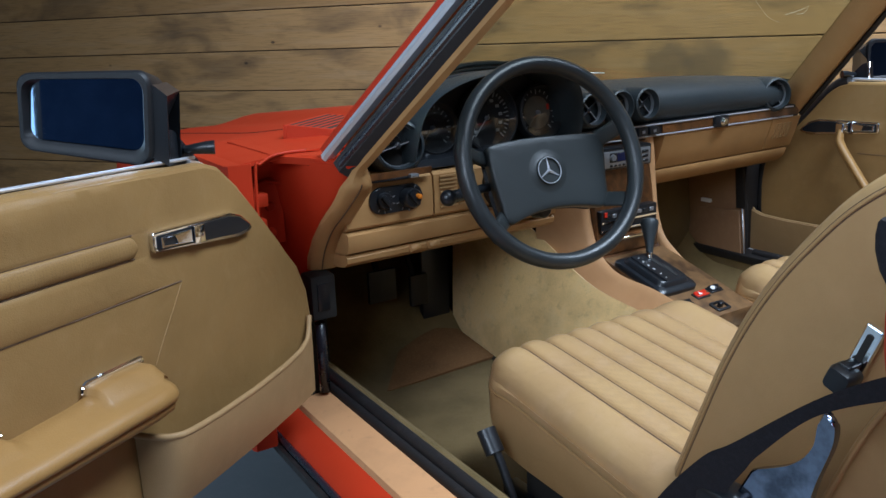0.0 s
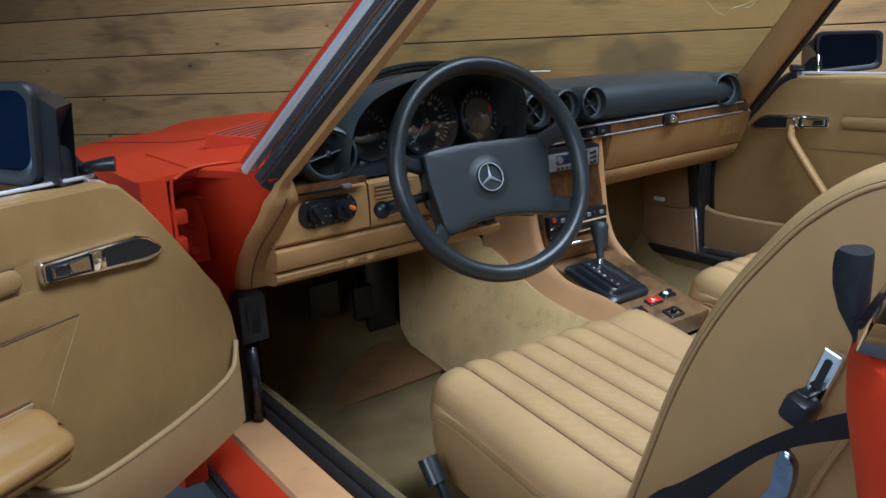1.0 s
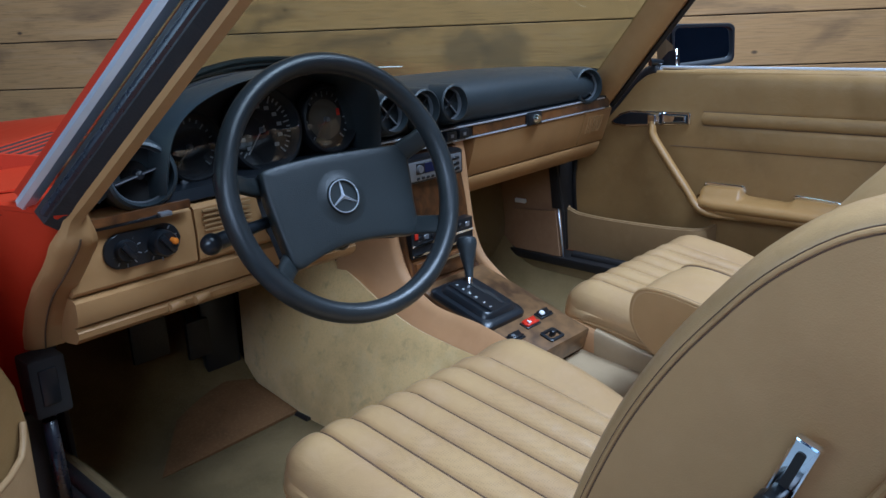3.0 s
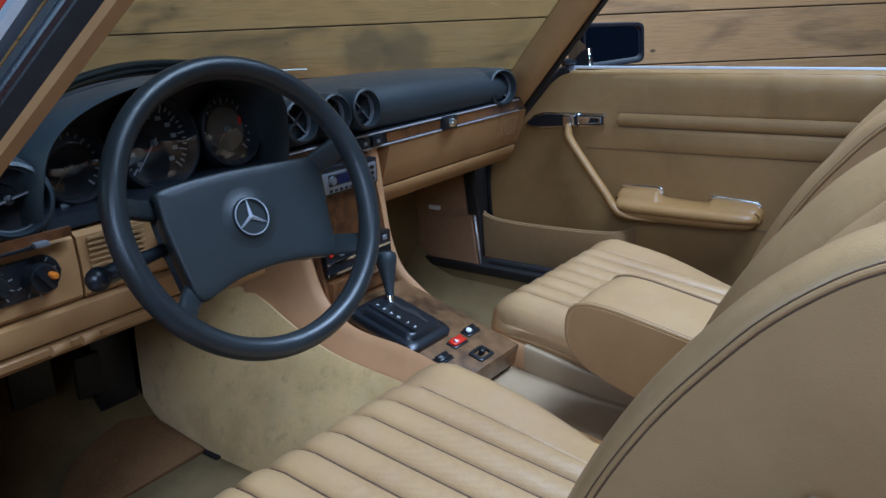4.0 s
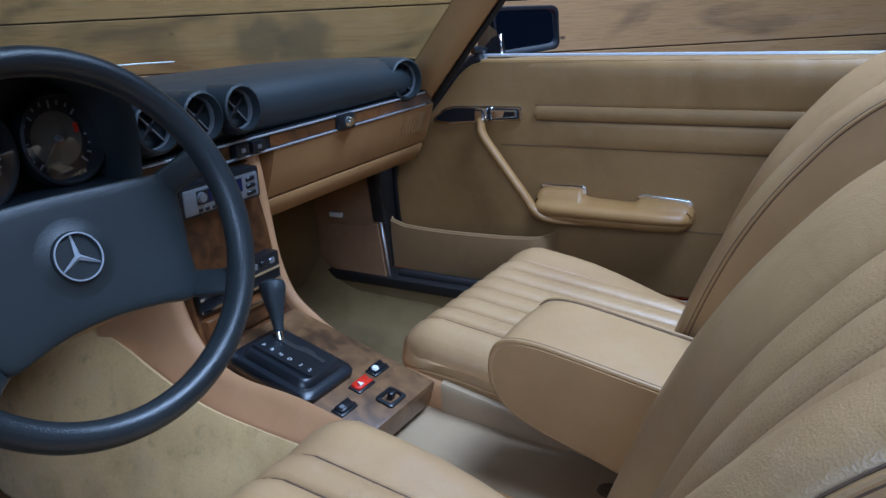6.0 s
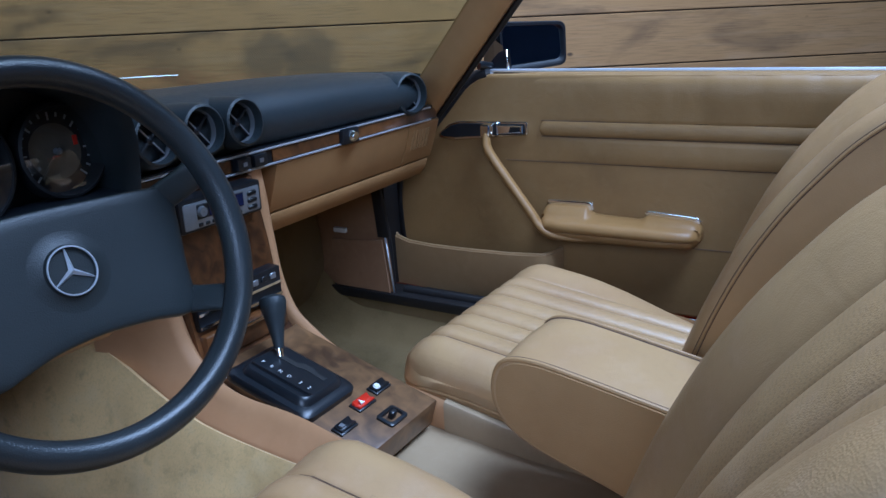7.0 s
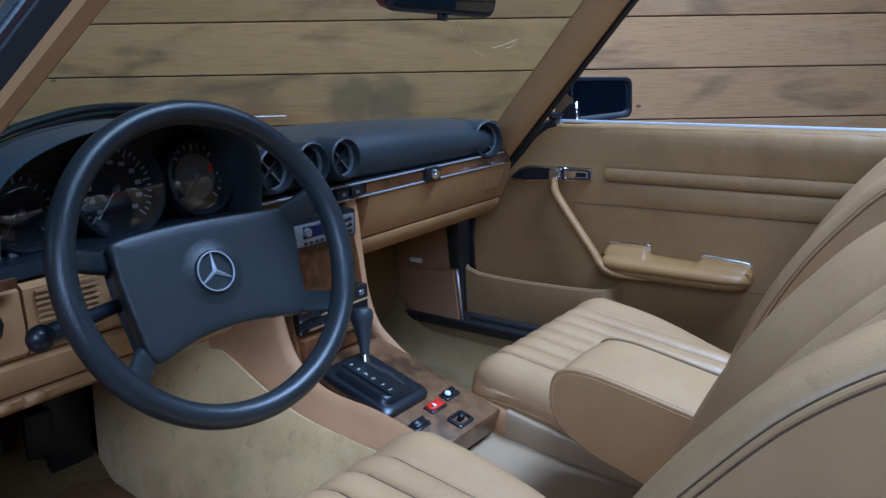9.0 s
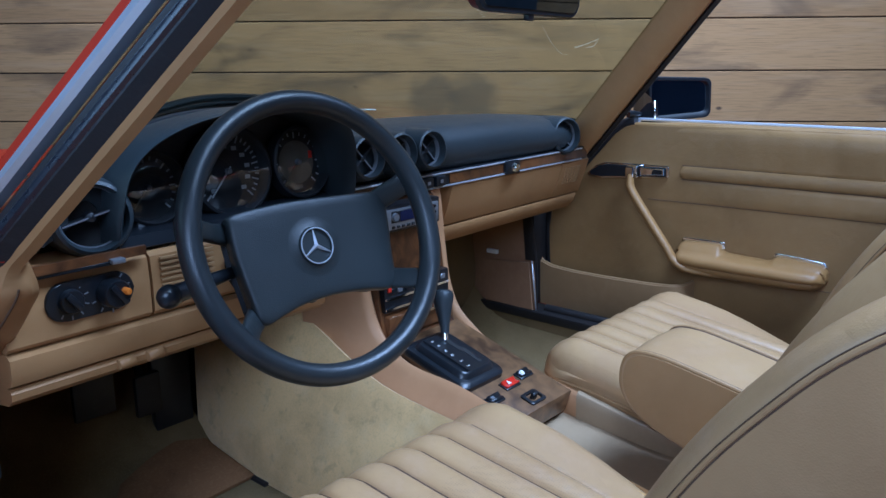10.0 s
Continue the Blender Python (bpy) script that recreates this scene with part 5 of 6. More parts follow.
def build_wheel():
    m = basis((-0.365, -0.046, 0.8245), (0.9947, -0.1028, 0), (-0.0966, -0.934, 0.3435)) @ Matrix.Rotation(radians(0.7), 4, "Z")
    R, r = 0.1755, 0.0155
    rim = bmesh.new()
    rings = []
    for i in range(120):
        a = 2 * math.pi * i / 120
        c = Vector((math.cos(a), math.sin(a), 0))
        ring = []
        for k in range(16):
            b = 2 * math.pi * k / 16
            ring.append(m @ (c * (R + r * 0.92 * math.cos(b)) + Vector((0, 0, r * 1.05 * math.sin(b)))))
        rings.append(ring)
    rings.append(rings[0])
    part("rim", loft(rings, caps=False, bm=rim), RIM_LEATHER, steering_wheel, "thick grained black rim")
    # padded centre: wide at the top, arched below
    top = [(-0.099, 0.038), (-0.091, 0.0505), (-0.017, 0.056), (0.066, 0.0545), (0.139, 0.051), (0.1515, 0.042)]
    right = [(0.1485, 0.020), (0.1455, -0.002), (0.1395, -0.034), (0.1365, -0.064), (0.131, -0.082), (0.117, -0.0885)]
    under = [(0.085, -0.0825), (0.037, -0.0775), (0.0, -0.078), (-0.03, -0.0815), (-0.058, -0.0885)]
    left = [(-0.078, -0.0935), (-0.089, -0.086), (-0.093, -0.06), (-0.0965, -0.03), (-0.0995, 0.005)]
    outline = [(p.x, p.y) for p in spline([Vector((a, b, 0)) for a, b in top + right + under + left], 4, closed=True)]
    rings = []
    for d, k in ((-0.088, 0.90), (-0.072, 0.965), (-0.058, 0.995), (-0.052, 1.0), (-0.048, 0.995), (-0.0455, 0.985), (-0.0440, 0.965), (-0.0430, 0.92), (-0.0425, 0.80), (-0.0425, 0.50), (-0.0425, 0.25)):
        rings.append([m @ Vector((0.022 + (a - 0.022) * k, -0.014 + (b + 0.014) * k, d)) for a, b in outline])
    pad = part("centre_pad", loft(rings), WHEEL_BLACK, steering_wheel, "soft black horn pad")
    part("pad_shell", loft([[m @ Vector((0.022 + (a - 0.022) * k, -0.014 + (b + 0.014) * k, d)) for a, b in outline] for d, k in ((-0.105, 0.80), (-0.094, 0.93), (-0.0885, 0.955), (-0.086, 0.90))]), BLACK_PLASTIC, steering_wheel, "hard black shell behind the pad")
    # four spokes, flowing from the pad into the rim
    for x0, y0, x1, y1, w0, w1, deep in ((-0.090, 0.030, -0.172, 0.036, 0.014, 0.013, -0.070), (0.132, 0.034, 0.1665, 0.0545, 0.0175, 0.0165, -0.056), (0.124, -0.071, 0.1515, -0.0865, 0.0165, 0.015, -0.056), (-0.080, -0.078, -0.139, -0.107, 0.016, 0.015, -0.058)):
        d = Vector((x1 - x0, y1 - y0, 0)).normalized()
        s = Vector((-d.y, d.x, 0))
        rings = []
        for t, k in ((-0.35, 1.1), (0.0, 1.0), (0.35, 0.94), (0.7, 0.95), (1.0, 1.05), (1.12, 1.12)):
            p = Vector((x0, y0, 0)).lerp(Vector((x1, y1, 0)), t) + Vector((0, 0, deep * (1 - smoothstep(-0.1, 1.0, t)) - 0.004))
            w = (w0 + (w1 - w0) * max(0, t)) * k
            rings.append([m @ (p + s * w * c + Vector((0, 0, h))) for c, h in [(math.copysign(abs(math.cos(2 * math.pi * q / 20)) ** 0.6, math.cos(2 * math.pi * q / 20)), -0.004 + 0.009 * math.sin(2 * math.pi * q / 20)) for q in range(20)]])
        part("spoke", loft(rings), WHEEL_BLACK, steering_wheel)
    # emblem: round recess, bright ring, three plain bars
    e = m @ Matrix.Translation((0.0130, -0.0088, -0.0292)) @ Matrix.Diagonal((1.12, 1.12, 1.0, 1))
    badge = part("emblem", lathe([(0.0005, -0.0105), (0.0195, -0.0105), (0.0205, -0.0075), (0.0222, -0.0075), (0.0235, -0.0105), (0.030, -0.0127), (0.036, -0.0132)], e, 36), WHEEL_BLACK, steering_wheel)
    part("emblem_ring", lathe([(0.0203, -0.0085), (0.0207, -0.0062), (0.0217, -0.0062), (0.0222, -0.0085)], e, 36), PILLAR_METAL, badge, "chrome emblem ring")
    for a in (90, 210, 330):
        q = e @ Matrix.Rotation(radians(a), 4, "Z")
        part("emblem_bar", loft([[q @ Vector((0.0, 0.0028, -0.0095)), q @ Vector((0.0, 0, -0.0055)), q @ Vector((0.0, -0.0028, -0.0095))],
                                 [q @ Vector((0.0198, 0.0008, -0.0095)), q @ Vector((0.0198, 0, -0.008)), q @ Vector((0.0198, -0.0008, -0.0095))]]), PILLAR_METAL, badge)
    # column and stalk
    part("column", lathe([(0.055, -0.06), (0.050, -0.085), (0.046, -0.10), (0.046, -0.20), (0.05, -0.30)], m, 28), BLACK_PLASTIC, steering_wheel)
    base = m @ Vector((-0.04, -0.01, -0.105))
    tip = Vector((-0.556, 0.0, 0.779))
    part("stalk", tube([base, base.lerp(tip, 0.5), base.lerp(tip, 0.8), tip], [0.006, 0.0085, 0.0110, 0.0115], 12), BLACK_PLASTIC, steering_wheel, "black column stalk")
    ball = bmesh.new()
    bmesh.ops.create_uvsphere(ball, u_segments=18, v_segments=12, radius=0.0130)
    ball.transform(Matrix.Translation(tip) @ Matrix.Diagonal((1.15, 1.0, 1.1, 1)))
    part("stalk_knob", ball, BLACK_PLASTIC, steering_wheel, "glossy black knob")
    part("ignition_lock", lathe([(0.0005, 0.03), (0.014, 0.03), (0.018, 0.026), (0.020, 0.0)], basis((-0.27, 0.12, 0.70), (1, 0, 0), (0, -1, 0.1)), 20), BLACK_PLASTIC, steering_wheel)


build_wheel()

# ---- centre console ----
console = thing("centre_console", (0.0, -0.1, 0.30), "tan moulded centre console with a worn wood plate", "console")
SLOPE = radians(16)


def plate(x, y, d=0.0):
    """A point of the sloping console plate, d above it."""
    return Vector((x, y - d * math.sin(SLOPE), 0.488 + (y + 0.147) * math.tan(SLOPE) + d * math.cos(SLOPE)))


def build_console():
    # wood plate with its end block
    part("wood_plate", prism([(-0.088, 0.115), (-0.086, -0.142), (0.092, -0.142), (0.096, 0.115)], plate, -0.045, 0.0, 0.004), PLATE_VENEER, console, "worn dull wood console plate")
    # stack face with radio and heater panel
    face = [(0.186, 0.803), (0.170, 0.795), (0.150, 0.70), (0.140, 0.63), (0.128, 0.57), (0.110, 0.55), (0.30, 0.55), (0.30, 0.803)]
    part("stack_face", loft([[Vector((x, y + dash_y(x), z)) for y, z in face] for x in (-0.09, 0.0, 0.094)]), VENEER, console, "burl wood centre stack")
    radio = part("radio", box((-0.079, 0.1425, 0.748), (0.079, 0.20, 0.796), 0.004), BLACK_PLASTIC, console, "silver-faced car radio with a blue display")
    part("radio_face", box((-0.074, 0.1402, 0.7515), (0.074, 0.15, 0.7895), 0.004), RADIO_SILVER, radio, "silver plastic fascia")
    part("display_rim", box((-0.052, 0.1393, 0.7635), (0.040, 0.15, 0.7865), 0.002, 1), BLACK_PLASTIC, radio)
    part("display", box((-0.030, 0.1388, 0.7655), (0.038, 0.15, 0.7845), 0.001, 1), DISPLAY, radio, "dark blue display")
    part("knob", lathe([(0.0005, 0.005), (0.0065, 0.005), (0.008, 0.0)], basis((-0.043, 0.1395, 0.775), (1, 0, 0), (0, -1, 0)), 18), RADIO_SILVER, radio)
    for k in range(7):
        part("button", box((-0.050 + 0.0125 * k, 0.1385, 0.7545), (-0.042 + 0.0125 * k, 0.146, 0.7595), 0.001, 1), BLACK_PLASTIC, radio)
    for k in range(3):
        part("button", box((0.046, 0.1382, 0.7555 + 0.0105 * k), (0.066, 0.146, 0.7625 + 0.0105 * k), 0.002, 1), BLACK_PLASTIC, radio)
    heater = part("heater_panel", box((-0.085, 0.1265, 0.612), (0.085, 0.17, 0.662), 0.003), BLACK_PLASTIC, console, "black heater panel with sliders")
    for z in (0.618, 0.637):
        part("bright_edge", box((-0.083, 0.1245, z - 0.002), (0.083, 0.13, z + 0.002)), CHROME, heater)
    for k in range(8):
        part("symbol", box((-0.072 + 0.019 * k, 0.1245, 0.645), (-0.060 + 0.019 * k, 0.128, 0.654), 0.001, 1), SILVER if k % 2 else BLACK_PLASTIC, heater)
    part("red_symbol", box((-0.078, 0.124, 0.650), (-0.070, 0.128, 0.660)), HAZARD, heater)
    part("ashtray", box((-0.083, 0.118, 0.566), (0.083, 0.16, 0.606), 0.004), VENEER, console, "wood-faced ashtray")
    part("ashtray_lip", box((-0.05, 0.112, 0.596), (0.05, 0.124, 0.602), 0.001, 1), CHROME, console)

    # moulded wings either side, sweeping from the dash into the tunnel
    def wing(sx):
        x0 = 0.004
        rows = []
        for y, z, inner, outer, foot_z, foot_x in ((0.185, 0.812, 0.092, 0.124, 0.790, 0.150), (0.174, 0.77, 0.092, 0.120, 0.70, 0.155), (0.163, 0.705, 0.092, 0.116, 0.62, 0.160), (0.149, 0.635, 0.092, 0.113, 0.55, 0.165), (0.126, 0.582, 0.092, 0.112, 0.51, 0.168),
                                                   (0.088, 0.551, 0.093, 0.111, 0.48, 0.170), (0.042, 0.527, 0.093, 0.109, 0.46, 0.172), (-0.045, 0.500, 0.094, 0.107, 0.44, 0.174), (-0.145, 0.479, 0.096, 0.108, 0.42, 0.174), (-0.24, 0.461, 0.098, 0.110, 0.40, 0.172), (-0.40, 0.440, 0.10, 0.113, 0.38, 0.168), (-0.62, 0.425, 0.10, 0.114, 0.38, 0.165)):
            if sx < 0:
                z += 0.030 * smoothstep(0.10, -0.05, y)
            deep = z - 0.05
            rows.append([Vector((x0 + sx * x, yy, zz)) for x, yy, zz in ((inner + 0.004, y + 0.03, deep), (inner, y + 0.004, z - 0.006), (inner + 0.004, y, z), ((inner + outer) / 2, y - 0.002, z + 0.003), (outer - 0.003, y, z), (outer + 0.004, y + 0.005, z - 0.010),
                                                                          (outer * 0.5 + foot_x * 0.5, y + 0.05, z * 0.45 + foot_z * 0.55), (foot_x, y + 0.10, foot_z), (foot_x - 0.02, y + 0.12, foot_z - 0.01), (inner + 0.02, y + 0.08, deep - 0.01))])
        fine = []
        for col in zip(*rows):
            fine.append(spline(col, 5))
        part("wing", loft([list(r) for r in zip(*fine)]), CONSOLE_TAN, console, "smooth pinkish-tan console side")
    wing(-1)
    wing(1)
    # tray behind the plate
    part("rear_tray", loft([[Vector((x, y, z)) for x, z in ((-0.10, z0), (0.105, z0), (0.105, z0 - 0.05), (-0.10, z0 - 0.05))] for y, z0 in ((-0.12, 0.437), (-0.16, 0.434), (-0.28, 0.425), (-0.40, 0.420), (-0.70, 0.415))]), TRAY, console, "tan tunnel cover behind the console")
    part("tray_wall", loft([[Vector((x, y, z)) for x, z in ((0.1005, z0 - 0.06), (0.0985, z0 - 0.02), (0.0985, z0 - 0.002), (0.101, z0 + 0.003), (0.107, z0 + 0.0055), (0.114, z0 + 0.0035), (0.117, z0 - 0.004), (0.108, z0 - 0.06))] for y, z0 in ((-0.148, 0.479), (-0.24, 0.462), (-0.32, 0.450), (-0.40, 0.441), (-0.62, 0.426))]), TRAY, console, "cream wall of the tunnel cover")
    part("tray_bolt", lathe([(0.0005, 0.0035), (0.006, 0.0035), (0.007, 0.0025), (0.012, 0.003), (0.0145, 0.002), (0.016, 0.0)], basis((0.04, -0.425, 0.4195), (1, 0, 0), (0, 0.02, 1)), 20), BOLT, console, "dull round fixing")

    def rocker(x, y, w, l, name, mat, label):
        m = Matrix.Translation(plate(x, y, 0.0)) @ Matrix.Rotation(SLOPE, 4, "X")
        body = part(name, box((-w / 2 - 0.003, -l / 2 - 0.003, -0.004), (w / 2 + 0.003, l / 2 + 0.003, 0.003), 0.0015, m=m), BLACK_PLASTIC, console, label)
        part("rocker", loft([[m @ Vector((a, -l / 2, 0.002)), m @ Vector((a, -l / 2, 0.007)), m @ Vector((a, 0, 0.0045)), m @ Vector((a, l / 2, 0.008)), m @ Vector((a, l / 2, 0.002))] for a in (-w / 2, w / 2)]), mat, body)
        return body, m
    hazard, hm = rocker(0.004, -0.075, 0.033, 0.0145, "hazard_switch", HAZARD, "red hazard switch with a white triangle")
    part("triangle", prism([(-0.011, -0.0045), (-0.003, -0.0045), (-0.007, 0.004)], lambda a, b, d: hm @ Vector((a, b, d)), 0.0075, 0.0088), WHITE, hazard)
    b1, m1 = rocker(0.052, -0.069, 0.030, 0.0135, "window_switch", BLACK_PLASTIC, "black rocker switch")
    part("symbol", lathe([(0.0005, 0.0092), (0.004, 0.0088), (0.0058, 0.006)], m1 @ Matrix.Translation((-0.007, 0.0, 0)), 16), WHITE, b1)
    b2, m2 = rocker(-0.055, -0.088, 0.030, 0.0135, "window_switch", BLACK_PLASTIC, "black rocker switch")
    part("symbol", box((-0.011, -0.003, 0.006), (-0.004, 0.003, 0.0085), m=m2), SILVER, b2)
    jm = Matrix.Translation(plate(0.010, -0.119, 0.0)) @ Matrix.Rotation(SLOPE, 4, "X")
    joy = part("mirror_switch", loft([[jm @ Vector((a, b, d)) for a, b in rounded(w, h, 0.005, 4)] for d, w, h in ((-0.002, 0.040, 0.029), (0.003, 0.040, 0.029), (0.004, 0.037, 0.026), (0.004, 0.030, 0.019), (-0.004, 0.027, 0.016))]), BLACK_PLASTIC, console, "black recessed mirror adjuster")
    part("stick", box((-0.006, -0.004, -0.003), (0.006, 0.004, 0.011), 0.002, m=jm), BLACK_PLASTIC, joy)


build_console()

selector = thing("gear_selector", plate(-0.035, 0.02), "black automatic gear selector with a leather-grained knob", "gear lever")


def build_selector():
    m = Matrix.Translation(plate(-0.034, 0.018, 0.0)) @ Matrix.Rotation(SLOPE, 4, "X")
    rings = []
    for d, w, l in ((0.0, 0.112, 0.148), (0.008, 0.112, 0.148), (0.012, 0.106, 0.140), (0.013, 0.088, 0.120), (0.021, 0.082, 0.114), (0.023, 0.076, 0.108)):
        rings.append([m @ Vector((a, b, d)) for a, b in rounded(w, l, 0.016, 5)])
    part("base_plate", loft(rings), BLACK_PLASTIC, selector, "stepped black selector plate")
    part("plate_rail", tube([m @ Vector((-0.026, b, 0.024)) for b in (-0.052, 0.0, 0.05)], 0.003, 6), BLACK_PLASTIC, selector)
    part("gate_slot", prism([(0.012, -0.044), (0.020, -0.044), (0.020, -0.025), (0.025, -0.02), (0.025, 0.0), (0.019, 0.006), (0.019, 0.038), (0.010, 0.038), (0.010, 0.0), (0.014, -0.008), (0.014, -0.02)],
                            lambda a, b, d: m @ Vector((a, b, d)), 0.0225, 0.0238), DARK, selector)
    for k, ch in enumerate("PRND32"):
        text = bpy.data.curves.new("gate_letter", "FONT")
        text.body, text.size, text.align_x, text.align_y = ch, 0.0082, "CENTER", "CENTER"
        ob = new("gate_letter", text)
        ob.matrix_world = m @ Matrix.Translation((-0.014, 0.042 - 0.0158 * k - (0.004 if k > 3 else 0), 0.0238)) @ Matrix.Rotation(radians(-90), 4, "Z")
        text.materials.append(WHITE)
        bpy.context.view_layer.update()
        mesh = bpy.data.meshes.new_from_object(ob.evaluated_get(bpy.context.evaluated_depsgraph_get()))
        mesh.transform(ob.matrix_world)
        bpy.data.objects.remove(ob)
        bm = bmesh.new()
        bm.from_mesh(mesh)
        part("gate_letter", bm, WHITE, selector)
    foot = m @ Vector((0.016, 0.036, 0.02))
    top = Vector((0.006, 0.074, 0.640))
    p = [foot, foot.lerp(top, 0.12), foot.lerp(top, 0.2)]
    part("lever_ferrule", tube(p[:2] + [foot.lerp(top, 0.16)], 0.0055, 12), CHROME, selector, "chrome ferrule")
    ts, rs = (0.15, 0.3, 0.5, 0.7, 0.85, 0.95, 1.02, 1.06, 1.08), (0.007, 0.0085, 0.0115, 0.0155, 0.0185, 0.0195, 0.018, 0.012, 0.003)
    part("knob", tube([foot.lerp(top, t) for t in ts], list(rs), 18), BLACK_VINYL, selector, "tapered black knob")


build_selector()

# ---- cabin floor ----
cabin_floor = thing("cabin_floor", (0, 0.1, 0.262), "worn olive-tan carpet lining the footwells and tunnel", "carpet", kind="structure")


def build_floor():
    def f(sx):
        def g(u, v):
            x = 0.66 - 0.43 * u
            y = -0.86 + 1.58 * v
            z = 0.288 + 0.22 * smoothstep(0.40, 0.72, y) + 0.06 * max(0, 1 - u * 8) + 0.004 * math.sin(7 * x + 5 * y)
            return Vector((sx * x, y, z))
        return g
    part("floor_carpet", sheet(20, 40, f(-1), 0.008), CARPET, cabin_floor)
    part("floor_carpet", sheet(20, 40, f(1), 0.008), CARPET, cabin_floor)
    for sx in (-1, 1):
        def side(u, v):
            y = 0.507 - 1.33 * u
            top_x = 0.150 + 0.068 * smoothstep(0.22, 0.0, u)
            b = 0.232 + 0.012 * math.sin(3 * u)
            x = b + (top_x - b) * v ** 1.6
            z = 0.272 + (0.56 - 0.06 * smoothstep(0.0, 0.5, u) - 0.272 + 0.13 * smoothstep(0.35, 0.0, u)) * v
            return Vector((sx * x, y, z - (0.045 * v if sx > 0 else 0)))
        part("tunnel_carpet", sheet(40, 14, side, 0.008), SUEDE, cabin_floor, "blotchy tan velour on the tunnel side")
        # driver's kick panel near black, its footwell shade painted in
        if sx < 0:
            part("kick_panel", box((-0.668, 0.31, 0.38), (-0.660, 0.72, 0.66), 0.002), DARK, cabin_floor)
    side_place = lambda a, b, d: Vector((0.666 - d, a, b))
    part("kick_panel", prism([(0.317, 0.392), (0.334, 0.53), (0.352, 0.53), (0.366, 0.665), (0.72, 0.665), (0.72, 0.285), (0.50, 0.285), (0.497, 0.392)], side_place, -0.004, 0.004), KICK, cabin_floor, "bare tan kick panel with a card flap")
    part("kick_edge", tube([side_place(0.316, 0.396, 0.005), side_place(0.333, 0.532, 0.005)], 0.0022, 8), PILLAR_METAL, cabin_floor, "thin metal edge")
    part("post_wedge", prism([(0.318, 0.528), (0.352, 0.528), (0.366, 0.665), (0.342, 0.665)], side_place, -0.002, 0.008, 0.002), RUBBER, cabin_floor, "black wedge of the door seal")
    part("wire_tag", box((0.652, 0.440, 0.530), (0.661, 0.475, 0.541), 0.001, 1), WHITE, cabin_floor, "small pale tag on a loose wire")
    part("heel_pad", sheet(12, 12, lambda u, v: Vector((-0.238 - (0.19 + 0.10 * v) * u, 0.505 - 0.185 * v - 0.06 * u * (1 - v), 0.330 - 0.026 * v - 0.010 * u + 0.012 * math.sin(math.pi * u) * (1 - v))), 0.006), HEEL_MAT, cabin_floor, "worn brown heel carpet")
    part("carpet_binding", tube(spline([(-0.236, 0.52, 0.318), (-0.237, 0.44, 0.305), (-0.238, 0.36, 0.297), (-0.24, 0.28, 0.297)], 4), 0.006, 8), RUBBER, cabin_floor)
    part("pedal_box", box((-0.315, 0.512, 0.30), (-0.236, 0.53, 0.56), 0.003), BLACK_PLASTIC, cabin_floor, "black footwell side plate")
    for x, w, z in ((-0.33, 0.05, 0.44), (-0.43, 0.075, 0.47)):
        part("pedal", box((x - w / 2, 0.50, z - 0.04), (x + w / 2, 0.512, z + 0.04), 0.004, m=Matrix()), RUBBER, cabin_floor)
        part("pedal_arm", tube([(x, 0.512, z), (x, 0.58, z + 0.12)], 0.008, 8), DARK, cabin_floor)


build_floor()
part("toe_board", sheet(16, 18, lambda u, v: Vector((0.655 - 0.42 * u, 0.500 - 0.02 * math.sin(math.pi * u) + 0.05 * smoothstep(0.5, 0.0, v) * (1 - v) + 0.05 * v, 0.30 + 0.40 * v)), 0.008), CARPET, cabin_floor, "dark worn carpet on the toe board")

# passenger footwell: card flap and the dark door post
flap = part("card_flap", prism([(0.322, 0.397), (0.478, 0.397), (0.484, 0.512), (0.40, 0.517), (0.337, 0.524)], lambda a, b, d: Vector((0.661 - d, a, b)), 0.004, 0.008, 0.001, 1), KICK, cabin_floor)
part("post_seal", tube(spline([(0.708, 0.352, 0.385), (0.710, 0.358, 0.50), (0.706, 0.372, 0.60), (0.705, 0.382, 0.68)], 5), 0.009, 8), RUBBER, cabin_floor)
part("post_panel", box((0.700, 0.355, 0.39), (0.868, 0.40, 0.72), 0.006), RUBBER, cabin_floor)


